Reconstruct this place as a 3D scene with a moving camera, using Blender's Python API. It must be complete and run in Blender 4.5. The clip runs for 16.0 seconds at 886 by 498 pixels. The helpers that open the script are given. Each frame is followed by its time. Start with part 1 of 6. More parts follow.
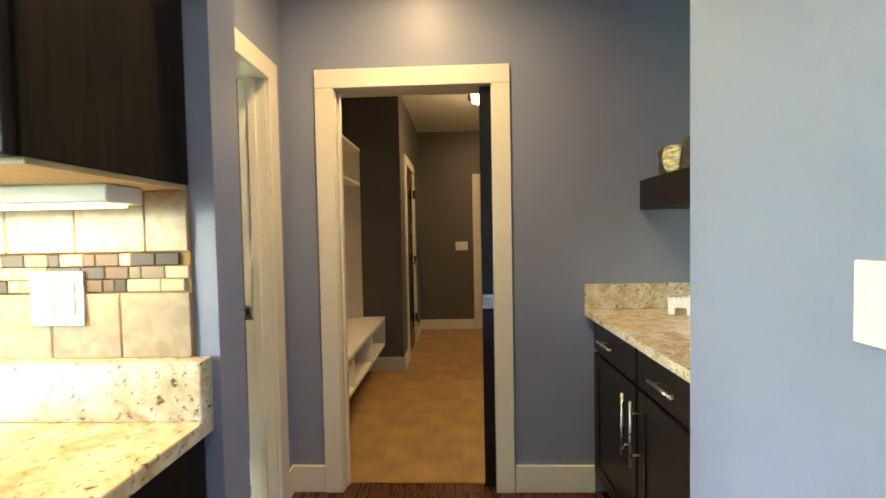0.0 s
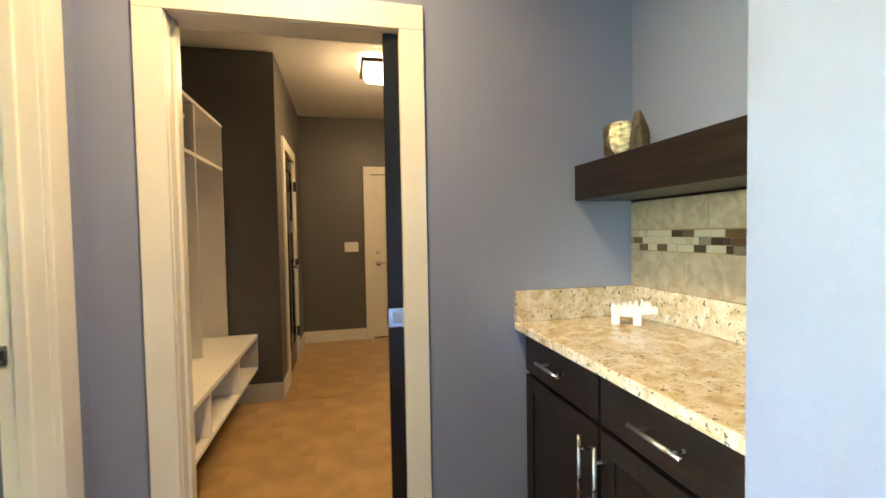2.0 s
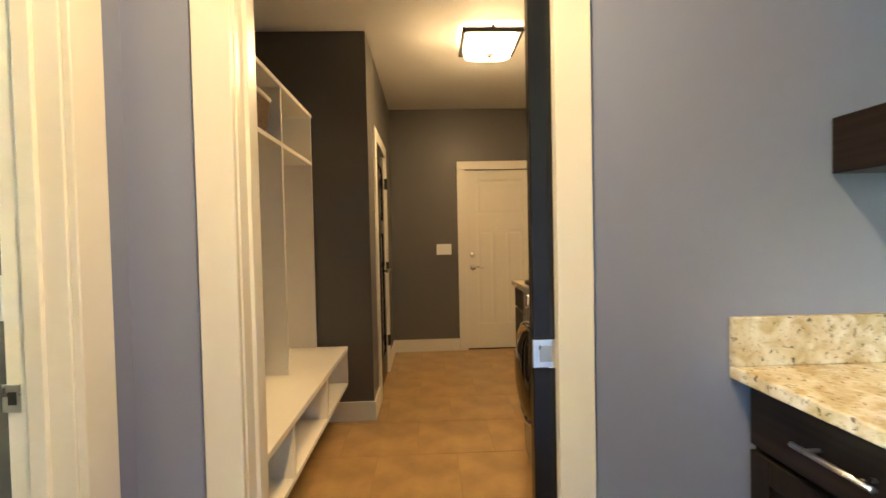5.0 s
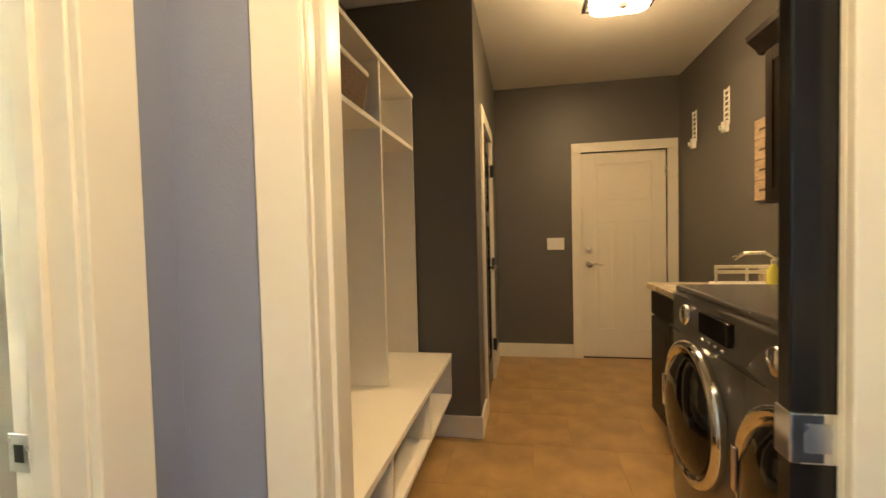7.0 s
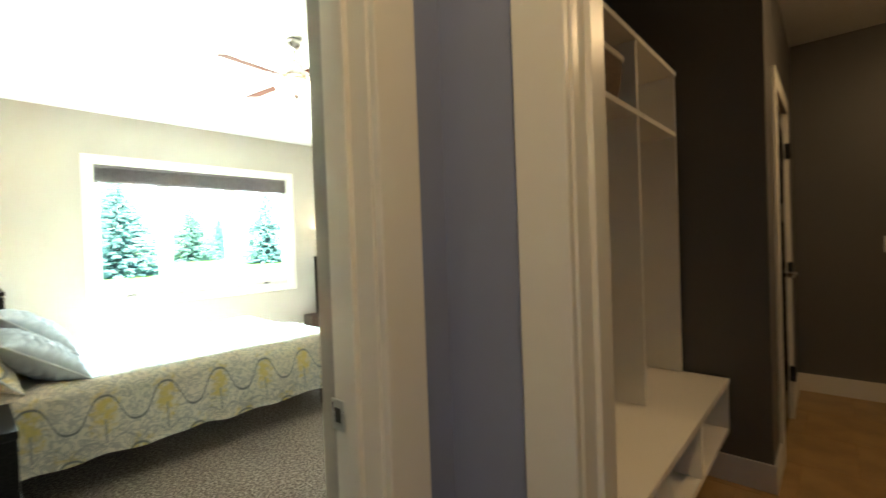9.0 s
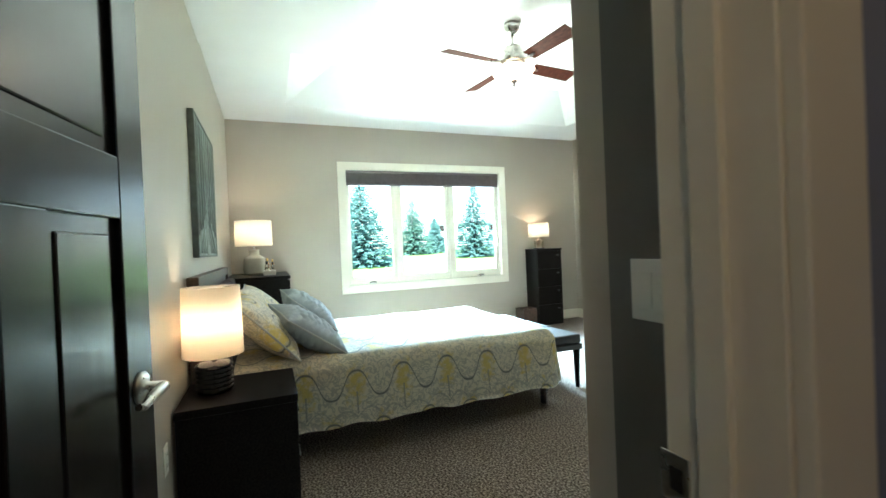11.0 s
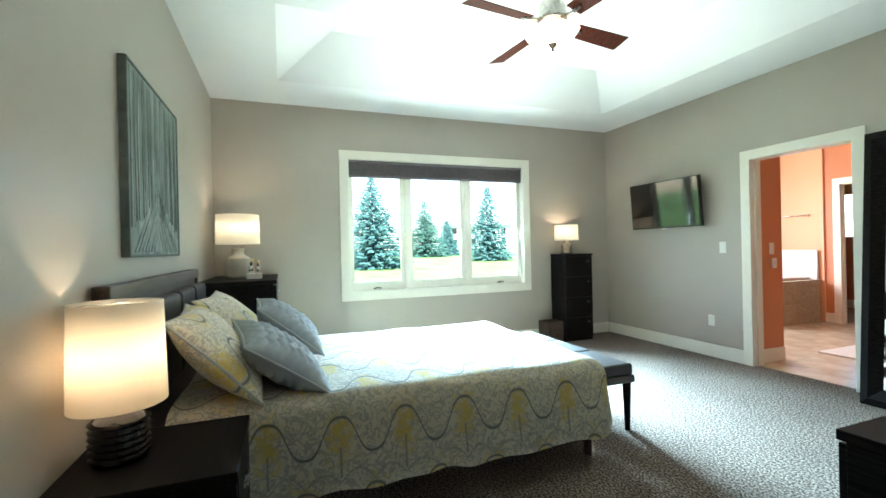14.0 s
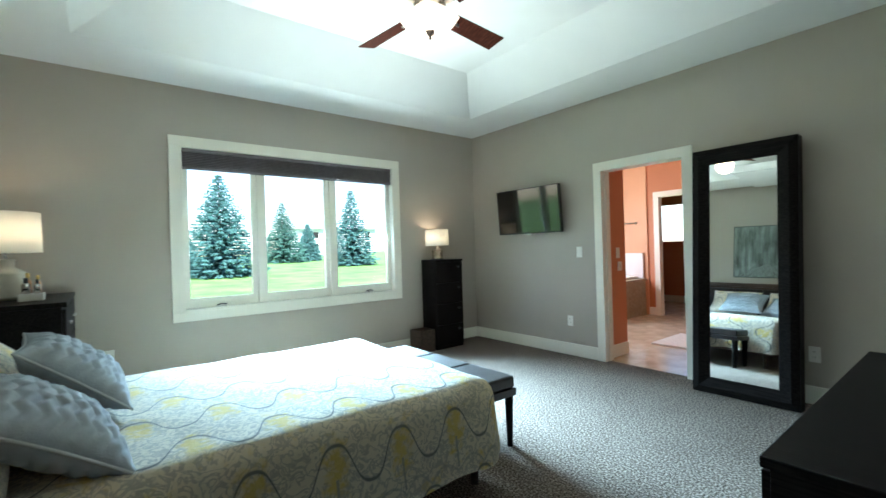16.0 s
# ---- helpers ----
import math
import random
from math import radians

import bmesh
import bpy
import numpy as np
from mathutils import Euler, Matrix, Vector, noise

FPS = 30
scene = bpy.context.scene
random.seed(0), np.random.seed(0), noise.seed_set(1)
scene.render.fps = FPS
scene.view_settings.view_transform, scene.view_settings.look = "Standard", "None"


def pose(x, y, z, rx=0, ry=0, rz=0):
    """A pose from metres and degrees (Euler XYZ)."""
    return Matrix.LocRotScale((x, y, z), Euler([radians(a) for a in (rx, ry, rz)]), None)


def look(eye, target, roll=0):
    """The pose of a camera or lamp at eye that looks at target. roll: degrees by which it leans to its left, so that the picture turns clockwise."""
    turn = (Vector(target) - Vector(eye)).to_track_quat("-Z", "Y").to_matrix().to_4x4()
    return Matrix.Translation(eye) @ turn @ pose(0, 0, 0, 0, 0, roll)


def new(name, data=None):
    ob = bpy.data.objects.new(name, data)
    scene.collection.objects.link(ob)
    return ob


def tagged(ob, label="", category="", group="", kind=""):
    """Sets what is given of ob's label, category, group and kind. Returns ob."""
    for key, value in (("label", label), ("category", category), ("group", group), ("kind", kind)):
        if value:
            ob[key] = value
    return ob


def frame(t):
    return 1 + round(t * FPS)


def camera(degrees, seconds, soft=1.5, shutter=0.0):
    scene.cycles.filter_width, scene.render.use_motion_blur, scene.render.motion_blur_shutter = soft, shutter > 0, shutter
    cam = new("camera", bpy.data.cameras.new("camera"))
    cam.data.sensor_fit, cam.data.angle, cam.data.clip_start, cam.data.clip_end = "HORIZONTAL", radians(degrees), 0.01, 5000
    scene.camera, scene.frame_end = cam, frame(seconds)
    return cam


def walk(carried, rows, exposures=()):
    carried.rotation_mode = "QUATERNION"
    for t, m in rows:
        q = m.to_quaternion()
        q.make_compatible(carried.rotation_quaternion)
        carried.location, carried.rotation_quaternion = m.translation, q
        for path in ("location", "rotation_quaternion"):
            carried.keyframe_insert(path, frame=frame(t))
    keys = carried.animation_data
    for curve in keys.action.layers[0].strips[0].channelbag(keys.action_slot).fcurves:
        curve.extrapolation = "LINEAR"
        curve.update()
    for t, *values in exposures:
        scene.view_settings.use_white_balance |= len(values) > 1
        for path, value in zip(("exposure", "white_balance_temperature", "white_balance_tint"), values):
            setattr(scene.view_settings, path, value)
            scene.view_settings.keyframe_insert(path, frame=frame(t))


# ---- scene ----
cam = camera(91.2, 16.0, shutter=0.4)
PATH = [
    (0, (0.535, 1.032, 1.279), (0.461, 3.029, 1.211), -1.1),
    (0.5, (0.556, 1.15, 1.271), (0.578, 3.149, 1.209), -1.2),
    (1, (0.549, 1.298, 1.262), (0.701, 3.291, 1.208), -0.9),
    (1.5, (0.494, 1.424, 1.263), (0.816, 3.397, 1.204), -1.2),
    (2, (0.492, 1.552, 1.254), (0.933, 3.502, 1.184), -1.0),
    (2.5, (0.556, 1.672, 1.234), (1.029, 3.613, 1.155), -0.9),
    (3, (0.561, 1.771, 1.234), (1.068, 3.704, 1.133), -1.0),
    (3.5, (0.536, 1.845, 1.234), (1.007, 3.787, 1.129), -1.2),
    (4, (0.483, 1.912, 1.238), (0.836, 3.878, 1.146), -1.3),
    (4.5, (0.421, 2.002, 1.235), (0.642, 3.989, 1.178), -1.0),
    (4.7, (0.405, 2.037, 1.236), (0.564, 4.03, 1.187), -1.1),
    (7, (0.284, 2.485, 1.241), (-0.091, 4.448, 1.171), -1.4),
    (7.5, (0.245, 2.528, 1.235), (-0.281, 4.456, 1.174), -1.7),
    (8, (0.235, 2.539, 1.238), (-0.535, 4.384, 1.189), -1.8),
    (8.5, (0.244, 2.538, 1.242), (-0.826, 4.227, 1.204), -1.8),
    (9, (0.226, 2.532, 1.242), (-1.112, 4.018, 1.211), -2.1),
    (9.5, (0.213, 2.517, 1.246), (-1.355, 3.758, 1.21), -2.3),
    (10, (0.123, 2.532, 1.233), (-1.587, 3.568, 1.194), -2.4),
    (10.2, (0.086, 2.539, 1.227), (-1.668, 3.499, 1.192), -2.5),
    (12.3, (-0.387, 2.655, 1.202), (-2.291, 3.266, 1.203), -1.4),
    (12.5, (-0.427, 2.681, 1.215), (-2.335, 3.279, 1.218), -1.3),
    (13, (-0.523, 2.745, 1.208), (-2.438, 3.324, 1.222), -1.4),
    (13.5, (-0.634, 2.78, 1.204), (-2.537, 3.396, 1.215), -1.4),
    (14, (-0.762, 2.797, 1.208), (-2.637, 3.492, 1.205), -1.3),
    (14.5, (-0.882, 2.806, 1.205), (-2.711, 3.617, 1.197), -1.4),
    (15, (-0.975, 2.84, 1.204), (-2.743, 3.776, 1.206), -1.5),
    (15.5, (-1.05, 2.9, 1.231), (-2.732, 3.981, 1.233), -1.6),
    (16, (-1.124, 2.921, 1.231), (-2.696, 4.158, 1.231), -1.7),
]
EXPOSURES = [(0.0, 5.05, 7250, 10), (1.5, 5.49, 6750, 10), (3.5, 5.76, 6850, 10), (7.0, 5.67, 7000, 10), (7.5, 5.69, 7000, 10), (8.0, 5.52, 6900, 10), (8.5, 4.85, 6800, 10), (9.0, 4.1, 6600, 10), (9.5, 3.61, 6350, 10), (10.0, 3.3, 6150, 10), (12.5, 2.85, 5980, 10), (14.5, 2.48, 5900, 10), (16.0, 2.07, 5700, 10)]
walk(cam, [(t, look(eye, target, roll)) for t, eye, target, roll in PATH], EXPOSURES)

# ---- world and light ----
def make_world():
    w = bpy.data.worlds.new("sky")
    scene.world = w
    w.use_nodes = True
    n = w.node_tree.nodes
    sky = n.new("ShaderNodeTexSky")
    sky.sky_type = "NISHITA"
    sky.sun_disc = False
    sky.sun_elevation = radians(52)
    sky.sun_rotation = radians(200)
    n["Background"].inputs["Strength"].default_value = SKY
    w.node_tree.links.new(sky.outputs[0], n["Background"].inputs["Color"])


def lamp(name, kind, m, energy, color, size=0.1, size_y=None, spot=None, blend=0.6, spread=180):
    d = bpy.data.lights.new(name, kind)
    d.energy, d.color = energy, color
    if kind == "AREA":
        d.size, d.spread = size, radians(spread)
        if size_y:
            d.shape, d.size_y = "RECTANGLE", size_y
    elif kind == "SUN":
        d.angle = radians(size)
    else:
        d.shadow_soft_size = size
    if spot:
        d.spot_size, d.spot_blend = radians(spot), blend
    ob = new(name, d)
    ob.matrix_world = m
    return ob


SKY = 0.15
WARM = (1.0, 0.67, 0.34)
SOFT = (1.0, 0.74, 0.47)
BULB = (1.0, 0.79, 0.55)
DAY = (0.86, 0.94, 1.0)
make_world()
lamp("sun", "SUN", pose(0, 0, 20, 36, 0, 60), 5.0, (1.0, 0.95, 0.88), 0.5)
# daylight in the openings of the windows: the sky's falls in, the sunlit lawn's rises to the ceiling
lamp("bedroom_sky_light", "AREA", pose(-5.62, 4.60, 1.55, 50, 0, -90), 76, (0.56, 0.87, 1.0), 2.1, 0.5, spread=64)
lamp("bedroom_lawn_light", "AREA", pose(-5.62, 4.60, 1.02, 131, 0, -90), 6.8, (0.90, 1.0, 0.88), 2.1, 0.5, spread=74)
lamp("bath_daylight", "AREA", pose(-5.98, 8.27, 1.6, 90, 0, -90), 17.5, (1.0, 0.97, 0.92), 1.3, 1.1)
lamp("kitchen_daylight", "AREA", pose(-3.35, -1.55, 1.4, 90, 0, -90), 3.295, (0.24, 0.66, 1.0), 2.2, 1.6)
lamp("hall_downlight", "SPOT", pose(0.35, 2.50, 2.715), 3.311, (1.0, 0.70, 0.36), 0.05, spot=160, blend=0.9)
lamp("kitchen_downlight", "SPOT", pose(0.55, 0.75, 2.715), 1.394, (1.0, 0.72, 0.40), 0.06, spot=140, blend=0.8)
lamp("under_cabinet_glow", "AREA", pose(-0.40, 1.80, 1.335), 0.152, (1.0, 0.66, 0.27), 0.55, 0.05)
lamp("mud_glow", "POINT", pose(0.85, 5.14, 2.42), 0.31, WARM, 0.08)
lamp("mud_downlight", "AREA", pose(0.85, 5.14, 2.47), 0.31, WARM, 0.24, 0.24)
lamp("fan_glow", "POINT", pose(-3.265, 4.555, 2.50), 0.792, SOFT, 0.10)


# ---- materials ----
def mat(name, color, rough=0.5, metal=0.0, var=0.06, scale=6.0, bump=0.08, fine=90.0, spec=0.5, two=None, stretch=(1, 1, 1), island=0.0, rand=0.0, emit=None, power=0.0, coat=0.0):
    m = bpy.data.materials.new(name)
    m.use_nodes = True
    nt = m.node_tree
    n, l = nt.nodes, nt.links
    b = n["Principled BSDF"]
    co = n.new("ShaderNodeTexCoord")
    mp = n.new("ShaderNodeMapping")
    mp.inputs["Scale"].default_value = stretch
    l.new(co.outputs["Object"], mp.inputs["Vector"])
    big = n.new("ShaderNodeTexNoise")
    big.inputs["Scale"].default_value, big.inputs["Detail"].default_value = scale, 5
    l.new(mp.outputs[0], big.inputs["Vector"])
    ramp = n.new("ShaderNodeValToRGB")
    c2 = two or color
    lo = [max(0, c * (1 - var)) for c in color]
    hi = [min(1, c * (1 + var)) for c in c2]
    ramp.color_ramp.elements[0].position, ramp.color_ramp.elements[1].position = 0.32, 0.68
    ramp.color_ramp.elements[0].color, ramp.color_ramp.elements[1].color = (*lo, 1), (*hi, 1)
    l.new(big.outputs["Fac"], ramp.inputs["Fac"])
    out = ramp.outputs["Color"]
    if island or rand:
        src = n.new("ShaderNodeNewGeometry").outputs["Random Per Island"] if island else n.new("ShaderNodeObjectInfo").outputs["Random"]
        mr = n.new("ShaderNodeMapRange")
        mr.inputs["To Min"].default_value, mr.inputs["To Max"].default_value = 1 - (island or rand), 1 + (island or rand)
        l.new(src, mr.inputs["Value"])
        mx = n.new("ShaderNodeMix")
        mx.data_type, mx.blend_type = "RGBA", "MULTIPLY"
        mx.inputs["Factor"].default_value = 1.0
        l.new(out, mx.inputs["A"])
        l.new(mr.outputs[0], mx.inputs["B"])
        out = mx.outputs["Result"]
    l.new(out, b.inputs["Base Color"])
    b.inputs["Metallic"].default_value = metal
    b.inputs["Specular IOR Level"].default_value = spec
    b.inputs["Coat Weight"].default_value = coat
    gr = n.new("ShaderNodeTexNoise")
    gr.inputs["Scale"].default_value, gr.inputs["Detail"].default_value = fine, 3
    l.new(mp.outputs[0], gr.inputs["Vector"])
    rr = n.new("ShaderNodeMapRange")
    rr.inputs["To Min"].default_value, rr.inputs["To Max"].default_value = max(0.02, rough - 0.06), min(1, rough + 0.06)
    l.new(big.outputs["Fac"], rr.inputs["Value"])
    l.new(rr.outputs[0], b.inputs["Roughness"])
    if bump:
        bp = n.new("ShaderNodeBump")
        bp.inputs["Strength"].default_value, bp.inputs["Distance"].default_value = bump, 0.004
        l.new(gr.outputs["Fac"], bp.inputs["Height"])
        l.new(bp.outputs[0], b.inputs["Normal"])
    if emit:
        b.inputs["Emission Color"].default_value = (*emit, 1)
        b.inputs["Emission Strength"].default_value = power
    return m


M = {}
M["blue"] = mat("blue_grey_wall_paint", (0.245, 0.275, 0.385), 0.42, var=0.02, scale=2, bump=0.10, fine=160)
M["dark"] = mat("charcoal_wall_paint", (0.115, 0.108, 0.098), 0.45, var=0.03, scale=2, bump=0.10, fine=160)
M["greige"] = mat("greige_wall_paint", (0.42, 0.367, 0.307), 0.42, var=0.02, scale=2, bump=0.10, fine=160)
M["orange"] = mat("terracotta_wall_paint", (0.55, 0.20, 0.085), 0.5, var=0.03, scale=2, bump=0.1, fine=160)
# lighter copy of the terracotta: sunlight on the bathroom walls put into the colour
M["peach"] = mat("terracotta_sunlit_tone", (0.75, 0.40, 0.22), 0.5, var=0.03, scale=2, bump=0.1, fine=160)
M["ceil"] = mat("white_ceiling_paint", (0.80, 0.80, 0.78), 0.8, var=0.015, scale=3, bump=0.15, fine=120)
M["trim"] = mat("white_trim_paint", (0.80, 0.76, 0.66), 0.32, var=0.015, scale=4, bump=0.03, fine=60)
M["locker"] = mat("white_locker_paint", (0.80, 0.77, 0.70), 0.38, var=0.015, scale=4, bump=0.03, fine=60)
M["espresso"] = mat("espresso_wood", (0.011, 0.007, 0.0055), 0.36, spec=0.2, var=0.3, scale=5, bump=0.03, fine=6, stretch=(12, 12, 0.7), two=(0.015, 0.0105, 0.008))
M["espresso_h"] = mat("espresso_wood_lengthwise", (0.010, 0.006, 0.005), 0.34, spec=0.25, var=0.3, scale=5, bump=0.03, fine=6, stretch=(12, 0.7, 12), two=(0.017, 0.011, 0.008))
M["black_door"] = mat("black_stained_door", (0.008, 0.007, 0.007), 0.24, var=0.12, scale=6, bump=0.0, fine=6, stretch=(14, 14, 0.7))
M["black"] = mat("black_wood", (0.006, 0.0052, 0.005), 0.42, spec=0.06, var=0.3, scale=8, bump=0.0, fine=6, stretch=(0.8, 14, 14), two=(0.012, 0.0095, 0.0085))
M["steel"] = mat("brushed_nickel", (0.62, 0.60, 0.56), 0.28, 1.0, var=0.05, scale=20, bump=0.02, fine=200)
M["chrome"] = mat("chrome", (0.8, 0.8, 0.8), 0.08, 1.0, var=0.02, scale=20, bump=0)
M["plate"] = mat("white_plastic", (0.80, 0.78, 0.72), 0.35, var=0.01, scale=10, bump=0)
M["granite"] = mat("granite", (0.55, 0.44, 0.28), 0.1)
M["carpet"] = mat("beige_carpet", (0.30, 0.235, 0.18), 0.95, var=0.35, scale=55, bump=1.0, fine=170, spec=0.1, two=(0.42, 0.35, 0.28))
M["hardwood"] = mat("dark_hardwood", (0.085, 0.03, 0.014), 0.28, var=0.3, scale=6, bump=0.05, fine=60, stretch=(12, 1, 1), rand=0.25)
M["tile"] = mat("beige_floor_tile", (0.35, 0.215, 0.088), 0.30, var=0.14, scale=4.5, bump=0.04, fine=30, two=(0.42, 0.265, 0.112), rand=0.03)
M["bath_tile"] = mat("pale_bath_tile", (0.46, 0.36, 0.25), 0.22, var=0.1, scale=4.5, bump=0.04, fine=30, two=(0.54, 0.44, 0.32), rand=0.04)
M["grout"] = mat("grout", (0.35, 0.225, 0.10), 0.9, var=0.1, scale=20, bump=0.2)


def nodes_of(name):
    m = bpy.data.materials.new(name)
    m.use_nodes = True
    return m, m.node_tree.nodes, m.node_tree.links, m.node_tree.nodes["Principled BSDF"]


def ramp_node(n, stops):
    r = n.new("ShaderNodeValToRGB")
    e = r.color_ramp.elements
    while len(e) < len(stops):
        e.new(0.5)
    for k, (p, c) in zip(e, stops):
        k.position, k.color = p, (*c, 1)
    return r


def mix_node(n, l, fac, a, b, blend="MIX"):
    x = n.new("ShaderNodeMix")
    x.data_type, x.blend_type = "RGBA", blend
    for sock, v in (("Factor", fac), ("A", a), ("B", b)):
        if isinstance(v, (int, float)):
            x.inputs[sock].default_value = v
        elif isinstance(v, tuple):
            x.inputs[sock].default_value = (*v, 1)
        else:
            l.new(v, x.inputs[sock])
    return x.outputs["Result"]


def math_node(n, l, op, a, b=0.0, c=None):
    x = n.new("ShaderNodeMath")
    x.operation = op
    for k, v in enumerate((a, b, c)):
        if v is None:
            continue
        if isinstance(v, (int, float)):
            x.inputs[k].default_value = v
        else:
            l.new(v, x.inputs[k])
    return x.outputs[0]


def granite():
    m, n, l, b = nodes_of("cream_speckled_granite")
    co = n.new("ShaderNodeTexCoord").outputs["Object"]
    big = n.new("ShaderNodeTexNoise")
    big.inputs["Scale"].default_value, big.inputs["Detail"].default_value, big.inputs["Distortion"].default_value = 17, 6, 0.8
    l.new(co, big.inputs["Vector"])
    base = ramp_node(n, [(0.3, (0.47, 0.36, 0.19)), (0.46, (0.62, 0.52, 0.35)), (0.66, (0.76, 0.71, 0.59))])
    l.new(big.outputs["Fac"], base.inputs["Fac"])
    mid = n.new("ShaderNodeTexNoise")
    mid.inputs["Scale"].default_value, mid.inputs["Detail"].default_value = 95, 4
    l.new(co, mid.inputs["Vector"])
    grey = ramp_node(n, [(0.56, (0, 0, 0)), (0.68, (1, 1, 1))])
    l.new(mid.outputs["Fac"], grey.inputs["Fac"])
    c = mix_node(n, l, math_node(n, l, "MULTIPLY", grey.outputs["Color"], 0.6), base.outputs["Color"], (0.33, 0.27, 0.20))
    vein = n.new("ShaderNodeTexNoise")
    vein.inputs["Scale"].default_value, vein.inputs["Detail"].default_value, vein.inputs["Distortion"].default_value = 72, 5, 0.7
    l.new(co, vein.inputs["Vector"])
    dark = ramp_node(n, [(0.60, (0, 0, 0)), (0.66, (1, 1, 1))])
    l.new(vein.outputs["Fac"], dark.inputs["Fac"])
    c = mix_node(n, l, math_node(n, l, "MULTIPLY", dark.outputs["Color"], 0.85), c, (0.045, 0.038, 0.032))
    l.new(c, b.inputs["Base Color"])
    b.inputs["Roughness"].default_value = 0.09
    return m


def stone_tile():
    m, n, l, b = nodes_of("mottled_travertine_tile")
    co = n.new("ShaderNodeTexCoord").outputs["Object"]
    info = n.new("ShaderNodeObjectInfo").outputs["Random"]
    add = n.new("ShaderNodeVectorMath")
    add.operation = "ADD"
    l.new(co, add.inputs[0])
    l.new(math_node(n, l, "MULTIPLY", info, 40.0), add.inputs[1])
    t = n.new("ShaderNodeTexNoise")
    t.inputs["Scale"].default_value, t.inputs["Detail"].default_value, t.inputs["Distortion"].default_value = 24, 8, 0.8
    l.new(add.outputs[0], t.inputs["Vector"])
    r = ramp_node(n, [(0.32, (0.32, 0.245, 0.155)), (0.5, (0.385, 0.31, 0.205)), (0.68, (0.45, 0.375, 0.265))])
    l.new(t.outputs["Fac"], r.inputs["Fac"])
    c = mix_node(n, l, 1.0, r.outputs["Color"], math_node(n, l, "MULTIPLY_ADD", info, 0.25, 0.87), "MULTIPLY")
    l.new(c, b.inputs["Base Color"])
    b.inputs["Roughness"].default_value = 0.35
    bp = n.new("ShaderNodeBump")
    bp.inputs["Strength"].default_value, bp.inputs["Distance"].default_value = 0.15, 0.003
    l.new(t.outputs["Fac"], bp.inputs["Height"])
    l.new(bp.outputs[0], b.inputs["Normal"])
    return m


def mosaic():
    m, n, l, b = nodes_of("glass_mosaic")
    info = n.new("ShaderNodeObjectInfo").outputs["Random"]
    r = ramp_node(n, [(0.0, (0.052, 0.024, 0.009)), (0.20, (0.115, 0.062, 0.024)), (0.38, (0.40, 0.33, 0.225)), (0.58, (0.20, 0.165, 0.11)), (0.72, (0.48, 0.41, 0.29))])
    r.color_ramp.interpolation = "CONSTANT"
    l.new(info, r.inputs["Fac"])
    l.new(r.outputs["Color"], b.inputs["Base Color"])
    b.inputs["Roughness"].default_value = 0.3
    b.inputs["Specular IOR Level"].default_value = 0.3
    return m


